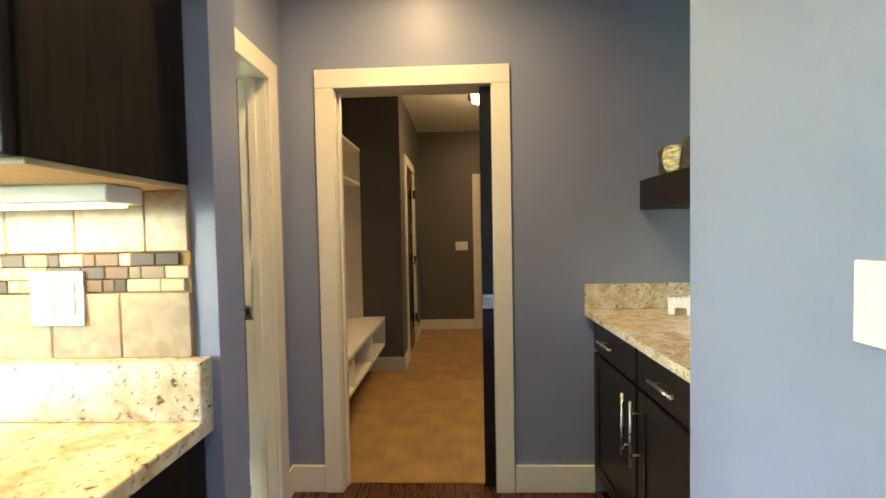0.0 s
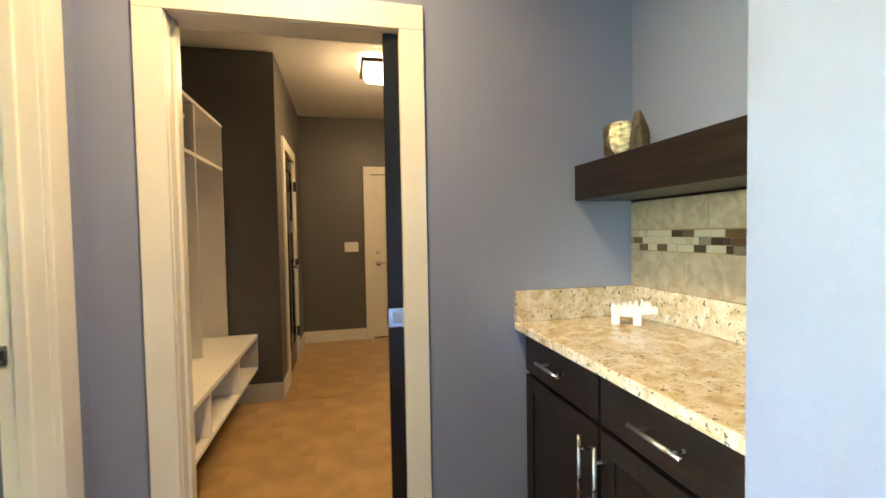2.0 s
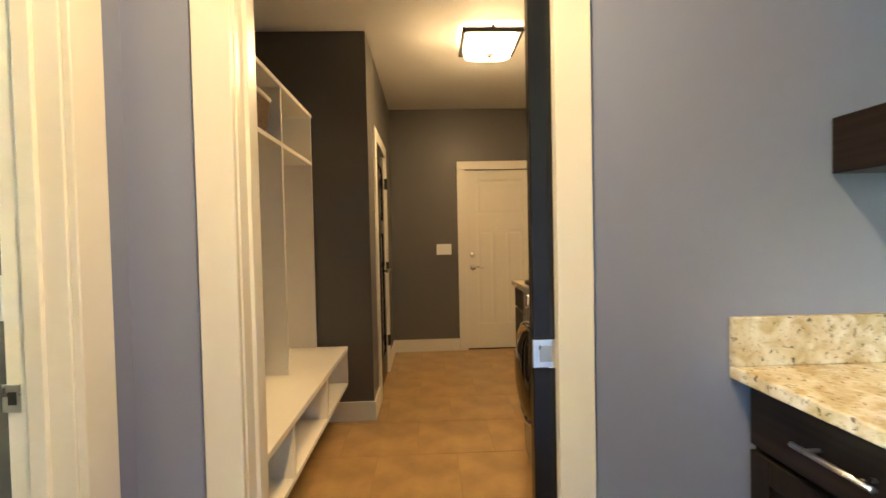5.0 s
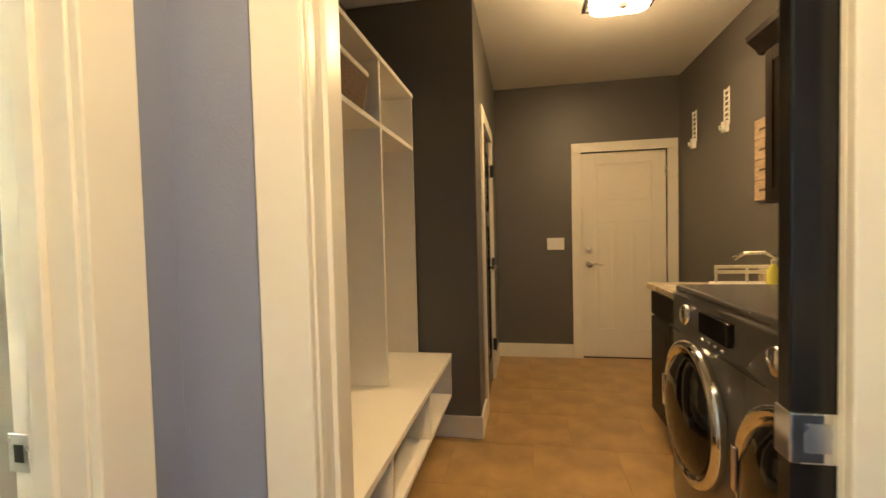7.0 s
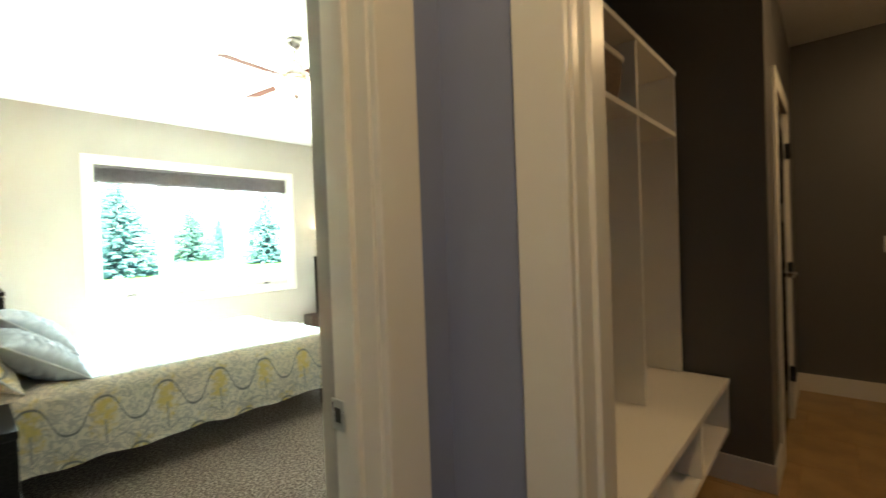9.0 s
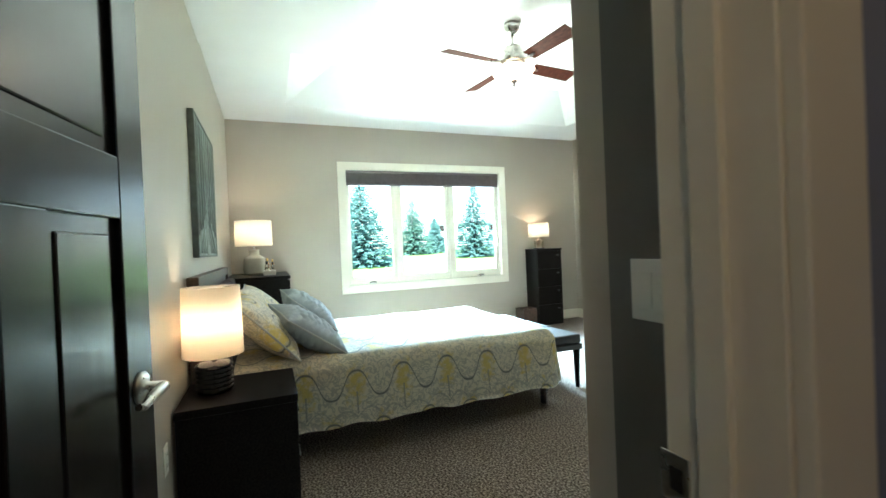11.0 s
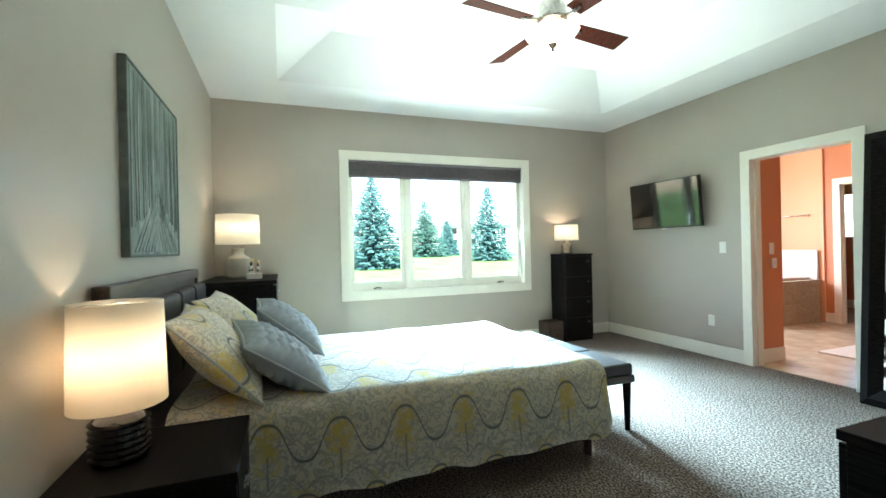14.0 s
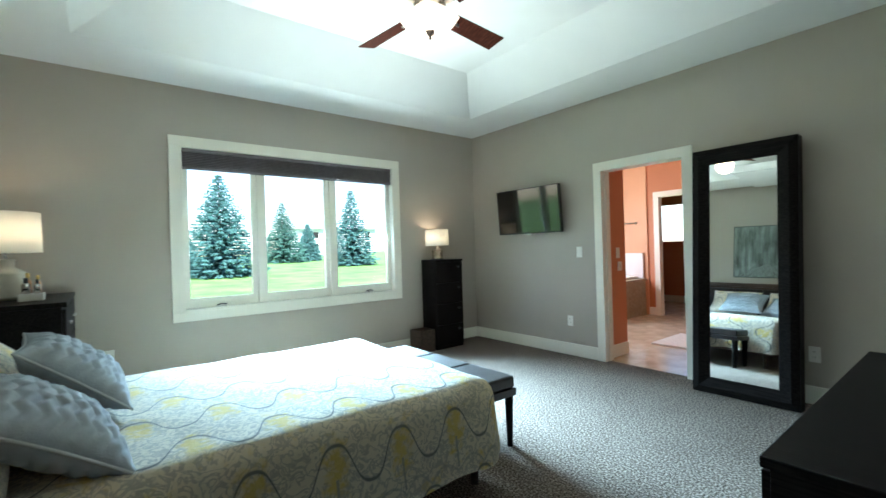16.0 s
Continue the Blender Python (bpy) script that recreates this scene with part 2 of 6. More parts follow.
def bedding():
    """Cream cloth with an ogee lattice, yellow medallions and grey scrolls, laid out in metres by the cloth's own coordinates."""
    m, n, l, b = nodes_of("printed_quilt")
    uv = n.new("ShaderNodeUVMap").outputs[0]
    sep = n.new("ShaderNodeSeparateXYZ")
    l.new(uv, sep.inputs[0])
    u, v = sep.outputs[0], sep.outputs[1]
    L, P, A = 0.29, 0.29, 0.088
    ph = math_node(n, l, "MULTIPLY", u, 2 * math.pi / L)
    s = math_node(n, l, "MULTIPLY", math_node(n, l, "SINE", ph), A)
    s3 = math_node(n, l, "MULTIPLY", math_node(n, l, "SINE", math_node(n, l, "MULTIPLY", ph, 3.0)), 0.007)
    s = math_node(n, l, "ADD", s, s3)

    def line(off, shift):
        x = math_node(n, l, "ADD", math_node(n, l, "DIVIDE", math_node(n, l, "SUBTRACT", math_node(n, l, "SUBTRACT", v, off), shift), 2 * P), 0.5)
        f = math_node(n, l, "FRACT", x)
        return math_node(n, l, "MULTIPLY", math_node(n, l, "ABSOLUTE", math_node(n, l, "SUBTRACT", f, 0.5)), 2 * P)

    d = math_node(n, l, "MINIMUM", line(s, 0.0), line(math_node(n, l, "MULTIPLY", s, -1.0), P))
    med = math_node(n, l, "MULTIPLY", math_node(n, l, "SINE", ph), math_node(n, l, "COSINE", math_node(n, l, "MULTIPLY", v, math.pi / P)))
    wob = n.new("ShaderNodeTexNoise")
    wob.inputs["Scale"].default_value, wob.inputs["Detail"].default_value, wob.inputs["Distortion"].default_value = 21, 2.5, 1.6
    l.new(uv, wob.inputs["Vector"])
    curl = ramp_node(n, [(0.43, (0, 0, 0)), (0.48, (1, 1, 1)), (0.54, (1, 1, 1)), (0.58, (0, 0, 0))])
    l.new(wob.outputs["Fac"], curl.inputs["Fac"])
    c = mix_node(n, l, math_node(n, l, "MULTIPLY", curl.outputs["Color"], 0.75), (0.82, 0.73, 0.58), (0.45, 0.405, 0.35))
    spot = n.new("ShaderNodeTexNoise")
    spot.inputs["Scale"].default_value, spot.inputs["Detail"].default_value = 26, 3
    l.new(uv, spot.inputs["Vector"])
    yl = ramp_node(n, [(0.44, (0, 0, 0)), (0.64, (1, 1, 1))])
    l.new(math_node(n, l, "ADD", math_node(n, l, "MULTIPLY", med, -0.27), math_node(n, l, "MULTIPLY", spot.outputs["Fac"], 0.74)), yl.inputs["Fac"])
    c = mix_node(n, l, math_node(n, l, "MULTIPLY", yl.outputs["Color"], 0.85), c, (0.74, 0.56, 0.14))
    ln = ramp_node(n, [(0.0055, (1, 1, 1)), (0.0085, (0, 0, 0))])
    l.new(d, ln.inputs["Fac"])
    c = mix_node(n, l, math_node(n, l, "MULTIPLY", ln.outputs["Color"], 0.9), c, (0.16, 0.155, 0.15))
    away = math_node(n, l, "ABSOLUTE", v)
    stem = math_node(n, l, "LESS_THAN", math_node(n, l, "ABSOLUTE", math_node(n, l, "COSINE", ph)), 0.11)
    for cond in (math_node(n, l, "GREATER_THAN", math_node(n, l, "SINE", ph), 0.0), math_node(n, l, "GREATER_THAN", away, 0.91), math_node(n, l, "LESS_THAN", away, 1.045)):
        stem = math_node(n, l, "MULTIPLY", stem, cond)
    c = mix_node(n, l, math_node(n, l, "MULTIPLY", stem, 0.75), c, (0.33, 0.31, 0.27))
    band = ramp_node(n, [(0.0035, (1, 1, 1)), (0.006, (0, 0, 0))])
    arc = math_node(n, l, "ADD", math_node(n, l, "MULTIPLY", math_node(n, l, "ABSOLUTE", math_node(n, l, "COSINE", ph)), -0.05), 1.065)
    l.new(math_node(n, l, "ABSOLUTE", math_node(n, l, "SUBTRACT", away, arc)), band.inputs["Fac"])
    c = mix_node(n, l, math_node(n, l, "MULTIPLY", band.outputs["Color"], 0.6), c, (0.36, 0.34, 0.30))
    l.new(c, b.inputs["Base Color"])
    b.inputs["Roughness"].default_value = 0.9
    b.inputs["Sheen Weight"].default_value = 0.2
    weave = n.new("ShaderNodeTexNoise")
    weave.inputs["Scale"].default_value = 60
    l.new(uv, weave.inputs["Vector"])
    bp = n.new("ShaderNodeBump")
    bp.inputs["Strength"].default_value, bp.inputs["Distance"].default_value = 0.35, 0.006
    l.new(weave.outputs["Fac"], bp.inputs["Height"])
    l.new(bp.outputs[0], b.inputs["Normal"])
    return m


def carpet():
    m, n, l, b = nodes_of("speckled_carpet")
    co = n.new("ShaderNodeTexCoord").outputs["Object"]
    a = n.new("ShaderNodeTexNoise")
    a.inputs["Scale"].default_value, a.inputs["Detail"].default_value = 88, 5
    l.new(co, a.inputs["Vector"])
    r = ramp_node(n, [(0.37, (0.042, 0.030, 0.023)), (0.5, (0.135, 0.104, 0.085)), (0.63, (0.34, 0.28, 0.237))])
    l.new(a.outputs["Fac"], r.inputs["Fac"])
    big = n.new("ShaderNodeTexNoise")
    big.inputs["Scale"].default_value = 2.2
    l.new(co, big.inputs["Vector"])
    c = mix_node(n, l, 1.0, r.outputs["Color"], math_node(n, l, "MULTIPLY_ADD", big.outputs["Fac"], 0.4, 0.8), "MULTIPLY")
    l.new(c, b.inputs["Base Color"])
    b.inputs["Roughness"].default_value = 1.0
    b.inputs["Specular IOR Level"].default_value = 0.05
    bp = n.new("ShaderNodeBump")
    bp.inputs["Strength"].default_value, bp.inputs["Distance"].default_value = 0.8, 0.009
    l.new(a.outputs["Fac"], bp.inputs["Height"])
    l.new(bp.outputs[0], b.inputs["Normal"])
    return m


def plain_glass():
    m, n, l, b = nodes_of("clear_glass")
    b.inputs["Base Color"].default_value = (0.97, 1.0, 0.98, 1)
    b.inputs["Transmission Weight"].default_value = 1.0
    b.inputs["Roughness"].default_value = 0.0
    b.inputs["IOR"].default_value = 1.05
    return m


def lit_shade(name, color, power):
    """A lamp's cloth or glass that glows from the bulb behind it."""
    m = mat(name, (0.80, 0.72, 0.58), 0.8, var=0.03, scale=9, bump=0.25, fine=220, emit=color, power=power)
    return m


def cloth_shade(name, color):
    """Linen that lets the bulb's light through."""
    m, n, l, b = nodes_of(name)
    co = n.new("ShaderNodeTexCoord").outputs["Object"]
    w = n.new("ShaderNodeTexNoise")
    w.inputs["Scale"].default_value = 160
    l.new(co, w.inputs["Vector"])
    c = mix_node(n, l, math_node(n, l, "MULTIPLY", w.outputs["Fac"], 0.25), color, tuple(v * 0.8 for v in color))
    tr = n.new("ShaderNodeBsdfTranslucent")
    l.new(c, tr.inputs["Color"])
    df = n.new("ShaderNodeBsdfDiffuse")
    l.new(c, df.inputs["Color"])
    mx = n.new("ShaderNodeMixShader")
    mx.inputs["Fac"].default_value = 0.5
    l.new(df.outputs[0], mx.inputs[1])
    l.new(tr.outputs[0], mx.inputs[2])
    l.new(mx.outputs[0], n["Material Output"].inputs["Surface"])
    return m


M["granite"] = granite()
M["stone"] = stone_tile()
M["mosaic"] = mosaic()
M["crystal"] = mat("pale_gold_crystal", (0.55, 0.42, 0.20), 0.3, var=0.5, scale=30, bump=0.6, fine=70, stretch=(1, 1, 3), two=(0.75, 0.62, 0.38))
M["quilt"] = bedding()
M["carpet"] = carpet()
M["glass"] = plain_glass()
M["shade"] = cloth_shade("cream_linen_shade", (0.88, 0.82, 0.72))
M["shade_far"] = cloth_shade("white_linen_shade", (0.88, 0.85, 0.77))
M["lamp_glass"] = lit_shade("lit_frosted_glass", (1.0, 0.78, 0.50), 0.4)
M["lamp_glass_mud"] = lit_shade("lit_opal_glass", (1.0, 0.72, 0.40), 0.65)
M["strip"] = lit_shade("lit_strip_lens", (1.0, 0.80, 0.48), 0.12)
M["mirror"], _n, _l, _b = nodes_of("mirror_silver")
_b.inputs["Base Color"].default_value, _b.inputs["Metallic"].default_value, _b.inputs["Roughness"].default_value = (0.90, 0.92, 0.91, 1), 1.0, 0.0
M["screen"] = mat("black_tv_glass", (0.004, 0.004, 0.005), 0.06, var=0, bump=0, spec=0.6)
M["black_plastic"] = mat("black_plastic", (0.012, 0.012, 0.012), 0.35, var=0.1, bump=0.03)
M["leather"] = mat("dark_brown_leather", (0.022, 0.016, 0.014), 0.38, var=0.2, scale=12, bump=0.25, fine=140)
M["walnut"] = mat("walnut_wood", (0.048, 0.029, 0.020), 0.4, var=0.25, scale=5, bump=0.08, fine=6, stretch=(0.8, 14, 14), two=(0.085, 0.052, 0.036))
M["blade"] = mat("cherry_fan_blade", (0.05, 0.012, 0.007), 0.6, spec=0.06, var=0.25, scale=6, bump=0.06, fine=6, stretch=(3, 14, 3), two=(0.075, 0.021, 0.012))
M["grey_quilt"] = mat("grey_quilted_cotton", (0.33, 0.355, 0.375), 0.9, var=0.08, scale=14, bump=0.4, fine=130)
M["piping"] = mat("pale_piping", (0.42, 0.43, 0.42), 0.9, var=0.05, bump=0.2)
M["ceramic"] = mat("cream_ceramic", (0.62, 0.57, 0.47), 0.25, var=0.06, scale=14, bump=0.05)
M["bronze_ceramic"] = mat("dark_bronze_glaze", (0.018, 0.015, 0.013), 0.18, 0.3, var=0.3, scale=20, bump=0.15, fine=60)
M["mercury"] = mat("silvered_glass", (0.55, 0.52, 0.48), 0.12, 1.0, var=0.2, scale=25, bump=0.1)
M["machine"] = mat("graphite_metallic_enamel", (0.21, 0.21, 0.215), 0.30, 0.7, var=0.03, scale=5, bump=0.02)
M["machine_top"] = mat("graphite_top_panel", (0.30, 0.30, 0.31), 0.22, 0.7, var=0.03, scale=5, bump=0.02)
M["dark_glass"] = mat("smoked_glass", (0.006, 0.006, 0.006), 0.05, var=0, bump=0)
M["wicker"] = mat("brown_wicker", (0.10, 0.055, 0.025), 0.75, var=0.5, scale=60, bump=0.9, fine=90, stretch=(1, 1, 3))
M["linen"] = mat("cream_linen", (0.66, 0.62, 0.54), 0.9, var=0.05, scale=20, bump=0.3)
M["pleat"] = mat("taupe_pleated_shade", (0.20, 0.17, 0.175), 0.85, var=0.1, scale=20, bump=0.2)
M["canvas"] = mat("grey_painted_canvas", (0.115, 0.135, 0.12), 0.62, var=0.45, scale=3.5, bump=0.3, fine=26, stretch=(3.2, 1, 0.8), two=(0.22, 0.26, 0.24))
M["canvas_pale"] = mat("pale_paint_strokes", (0.23, 0.265, 0.245), 0.6, var=0.3, scale=9, bump=0.5, fine=40, stretch=(8, 1, 2))
M["canvas_dark"] = mat("dark_paint_strokes", (0.105, 0.122, 0.11), 0.6, var=0.3, scale=9, bump=0.5, fine=40, stretch=(8, 1, 2))
M["rock"] = mat("brown_rock", (0.05, 0.03, 0.012), 0.4, var=0.6, scale=18, bump=0.9, fine=50)
M["gold"] = mat("gold_crystal_face", (0.62, 0.42, 0.14), 0.3, 0.6, var=0.35, scale=30, bump=0.8, fine=60)
M["white_wood"] = mat("white_painted_wood", (0.80, 0.78, 0.73), 0.45, var=0.02, scale=20, bump=0.05)
M["red"] = mat("red_glaze", (0.45, 0.04, 0.02), 0.3, var=0.1, bump=0.05)
M["tan"] = mat("tan_glaze", (0.50, 0.24, 0.11), 0.4, var=0.15, scale=15, bump=0.1)
M["pine"] = mat("weathered_pine", (0.46, 0.34, 0.22), 0.7, var=0.2, scale=5, bump=0.3, fine=50, stretch=(3, 3, 12))
M["orange_plastic"] = mat("orange_plastic", (0.75, 0.20, 0.02), 0.4, var=0.05, bump=0.03)
M["soap"] = mat("yellow_green_soap", (0.55, 0.55, 0.12), 0.2, var=0.05, bump=0)
M["maple"] = mat("pale_maple_underside", (0.60, 0.42, 0.20), 0.5, var=0.12, scale=6, bump=0.04, stretch=(10, 2, 2))
M["tub"] = mat("white_acrylic", (0.85, 0.85, 0.84), 0.12, var=0.0, bump=0)
M["rug"] = mat("white_bath_mat", (0.62, 0.60, 0.57), 0.95, var=0.1, scale=40, bump=0.8)
M["trunk"] = mat("spruce_bark", (0.07, 0.05, 0.04), 0.9, var=0.3, scale=10, bump=0.6)
M["needles"] = mat("blue_spruce_needles", (0.055, 0.125, 0.115), 0.95, var=0.2, scale=2.5, bump=0, spec=0.05, two=(0.075, 0.165, 0.155), island=0.12)
M["needles2"] = mat("green_spruce_needles", (0.045, 0.11, 0.085), 0.95, var=0.2, scale=2.5, bump=0, spec=0.05, two=(0.07, 0.15, 0.12), island=0.12)
M["lawn"] = mat("mown_lawn", (0.07, 0.17, 0.035), 0.9, var=0.25, scale=0.6, bump=0.3, fine=30, two=(0.12, 0.24, 0.05))
M["house"] = mat("pale_siding", (0.55, 0.56, 0.56), 0.7, var=0.04, scale=1, bump=0.1)
M["roof"] = mat("grey_shingle", (0.42, 0.42, 0.44), 0.9, var=0.1, scale=4, bump=0.4)

# ---- mesh helpers ----
def bm_box(x0, x1, y0, y1, z0, z1, bevel=0.0, seg=2, bm=None):
    b = bmesh.new()
    bmesh.ops.create_cube(b, size=1.0)
    for v in b.verts:
        v.co = Vector((x0 + (v.co.x + 0.5) * (x1 - x0), y0 + (v.co.y + 0.5) * (y1 - y0), z0 + (v.co.z + 0.5) * (z1 - z0)))
    if bevel:
        bmesh.ops.bevel(b, geom=b.edges[:], offset=bevel, segments=seg, affect="EDGES", profile=0.5)
    return merge(bm, b)


def merge(bm, b):
    """Joins bmesh b into bm."""
    if bm is None:
        return b
    me = bpy.data.meshes.new("tmp")
    b.to_mesh(me)
    b.free()
    bm.from_mesh(me)
    bpy.data.meshes.remove(me)
    return bm


def bm_lathe(profile, seg=32, bm=None, at=(0, 0, 0), axis="z"):
    """A turned shape from (radius, height) pairs."""
    b = bmesh.new()
    rings = []
    for r, h in profile:
        ring = []
        for k in range(seg):
            a = 2 * math.pi * k / seg
            p = (r * math.cos(a), r * math.sin(a), h)
            if axis == "x":
                p = (p[2], p[0], p[1])
            elif axis == "y":
                p = (p[0], p[2], -p[1]) if False else (p[1], p[2], p[0])
            ring.append(b.verts.new((p[0] + at[0], p[1] + at[1], p[2] + at[2])))
        rings.append(ring)
    for a, c in zip(rings, rings[1:]):
        for k in range(seg):
            b.faces.new((a[k], a[(k + 1) % seg], c[(k + 1) % seg], c[k]))
    if profile[0][0] > 1e-5:
        b.faces.new(list(reversed(rings[0])))
    if profile[-1][0] > 1e-5:
        b.faces.new(rings[-1])
    bmesh.ops.remove_doubles(b, verts=b.verts[:], dist=1e-5)
    bmesh.ops.recalc_face_normals(b, faces=b.faces[:])
    for f in b.faces:
        f.smooth = True
    return merge(bm, b)


def bm_tube(points, r, seg=10, bm=None):
    """A round bar along points."""
    b = bmesh.new()
    pts = [Vector(p) for p in points]
    rings = []
    for i, p in enumerate(pts):
        d = (pts[min(i + 1, len(pts) - 1)] - pts[max(i - 1, 0)]).normalized()
        up = Vector((0, 0, 1)) if abs(d.z) < 0.9 else Vector((1, 0, 0))
        u = d.cross(up).normalized()
        v = d.cross(u)
        rad = r[i] if isinstance(r, (list, tuple)) else r
        rings.append([b.verts.new(p + rad * (math.cos(2 * math.pi * k / seg) * u + math.sin(2 * math.pi * k / seg) * v)) for k in range(seg)])
    for a, c in zip(rings, rings[1:]):
        for k in range(seg):
            b.faces.new((a[k], a[(k + 1) % seg], c[(k + 1) % seg], c[k]))
    b.faces.new(rings[0])
    b.faces.new(list(reversed(rings[-1])))
    bmesh.ops.recalc_face_normals(b, faces=b.faces[:])
    for f in b.faces:
        f.smooth = len(f.verts) == 4
    return merge(bm, b)


def mesh_of(name, bm):
    me = bpy.data.meshes.new(name)
    bm.to_mesh(me)
    bm.free()
    return me


def part(name, bm, material, parent, label=""):
    me = mesh_of(name, bm)
    me.materials.append(material)
    ob = new(name, me)
    ob.parent = parent
    if label:
        ob["label"] = label
    return ob


def thing(name, m, label, category, group=""):
    ob = new(name)
    ob.empty_display_size = 0.1
    ob.matrix_world = m
    return tagged(ob, label, category, group)


def solid(name, bm, material, label, category="", kind="structure", group=""):
    me = mesh_of(name, bm)
    me.materials.append(material)
    return tagged(new(name, me), label, category, group, kind)


def piece(name, me, parent, at, rz=0.0):
    ob = new(name, me)
    ob.parent = parent
    ob.matrix_local = pose(*at, 0, 0, rz)
    return ob


def wall_along_x(name, x0, x1, y0, y1, z1, material, label, holes=()):
    """A wall along x with openings (a, b, bottom, top)."""
    bm, x = None, x0
    for a, b, lo, hi in sorted(holes):
        bm = bm_box(x, a, y0, y1, 0, z1, bm=bm)
        if lo > 0:
            bm = bm_box(a, b, y0, y1, 0, lo, bm=bm)
        bm = bm_box(a, b, y0, y1, hi, z1, bm=bm)
        x = b
    bm = bm_box(x, x1, y0, y1, 0, z1, bm=bm)
    return solid(name, bm, material, label, "wall")


def wall_along_y(name, y0, y1, x0, x1, z1, material, label, holes=()):
    bm, y = None, y0
    for a, b, lo, hi in sorted(holes):
        bm = bm_box(x0, x1, y, a, 0, z1, bm=bm)
        if lo > 0:
            bm = bm_box(x0, x1, a, b, 0, lo, bm=bm)
        bm = bm_box(x0, x1, a, b, hi, z1, bm=bm)
        y = b
    bm = bm_box(x0, x1, y, y1, 0, z1, bm=bm)
    return solid(name, bm, material, label, "wall")


# ---- structure ----
HALL_H, MUD_H, BED_H = 2.74, 2.64, 2.768
DOOR_H = 1.995

# hall and kitchen
wall_along_y("wall_hall_west", 2.04, 3.15, -0.39, -0.322, HALL_H, M["blue"], "blue-grey painted hall wall around the bedroom doorway", [(2.20, 2.995, 0, DOOR_H + 0.02)])
wall_along_x("wall_kitchen_stub", -3.5, 0.022, 1.93, 2.04, HALL_H, M["blue"], "blue-grey painted end of the kitchen wall")
wall_along_x("wall_hall_north", -0.322, 1.67, 3.15, 3.162, HALL_H, M["blue"], "blue-grey painted wall around the mudroom doorway", [(-0.08, 0.72, 0, DOOR_H + 0.02)])
wall_along_y("wall_alcove_east", 1.985, 3.27, 1.67, 1.79, HALL_H, M["blue"], "blue-grey painted wall behind the granite counter")
wall_along_y("wall_kitchen_east", -3.0, 2.095, 1.09, 1.20, HALL_H, M["blue"], "blue-grey painted wall lit by daylight, beside the counter niche")
wall_along_x("wall_alcove_south", 1.20, 1.67, 1.985, 2.095, HALL_H, M["blue"], "blue-grey painted side of the counter niche")
wall_along_x("wall_kitchen_south", -3.5, 1.20, -3.12, -3.0, HALL_H, M["blue"], "plain blue-grey kitchen wall")
wall_along_y("wall_kitchen_west", -3.12, 2.04, -3.62, -3.5, HALL_H, M["blue"], "blue-grey kitchen wall with a wide window opening", [(-2.75, -0.35, 0.6, 2.2)])
solid("ceiling_hall", bm_box(-3.62, 1.79, -3.12, 3.27, HALL_H, HALL_H + 0.1), M["ceil"], "white painted hall ceiling", "ceiling")

# mudroom
wall_along_x("wall_mud_south", -0.78, 1.69, 3.205, 3.27, MUD_H, M["dark"], "charcoal painted mudroom wall around the doorway", [(-0.08, 0.72, 0, DOOR_H + 0.02)])
wall_along_y("wall_mud_east", 3.27, 6.84, 1.69, 1.81, MUD_H, M["dark"], "charcoal painted wall above the laundry machines")
wall_along_x("wall_mud_north", -0.82, 1.81, 6.84, 6.96, MUD_H, M["dark"], "charcoal painted end wall around the white door", [(0.795, 1.60, 0, DOOR_H)])
wall_along_y("wall_closet", 5.15, 6.84, -0.10, 0.0, MUD_H, M["dark"], "charcoal painted wall with the closet door", [(5.42, 6.16, 0, DOOR_H + 0.02)])
wall_along_x("wall_mud_column", -0.78, 0.0, 5.06, 5.15, MUD_H, M["dark"], "charcoal painted return wall at the end of the bench")
wall_along_y("wall_locker_back", 3.27, 5.06, -0.82, -0.78, MUD_H, M["dark"], "charcoal painted wall behind the lockers")
solid("ceiling_mud", bm_box(-0.82, 1.81, 3.235, 6.96, MUD_H, MUD_H + 0.1), M["ceil"], "off-white textured mudroom ceiling", "ceiling")

# bedroom
wall_along_y("wall_bedroom_door", 2.035, 3.21, -0.45, -0.39, BED_H, M["greige"], "greige wall around the bedroom doorway", [(2.20, 2.995, 0, DOOR_H + 0.02)])
wall_along_x("wall_bedroom_entry", -0.87, -0.39, 3.21, 3.235, BED_H, M["greige"], "short greige wall with a light switch inside the bedroom door")
wall_along_y("wall_bedroom_east", 3.235, 7.17, -0.87, -0.82, BED_H, M["greige"], "greige bedroom wall behind the dresser")
wall_along_x("wall_bedroom_south", -5.755, -0.45, 2.035, 2.155, BED_H, M["greige"], "greige bedroom wall behind the bed")
wall_along_y("wall_bedroom_west", 2.155, 7.045, -5.755, -5.635, BED_H, M["greige"], "greige bedroom wall around the wide window", [(3.49, 5.715, 0.73, 2.232)])
wall_along_x("wall_bedroom_north", -5.755, -0.87, 7.045, 7.11, BED_H, M["greige"], "greige bedroom wall around the bathroom doorway", [(-3.67, -2.83, 0, DOOR_H + 0.02)])


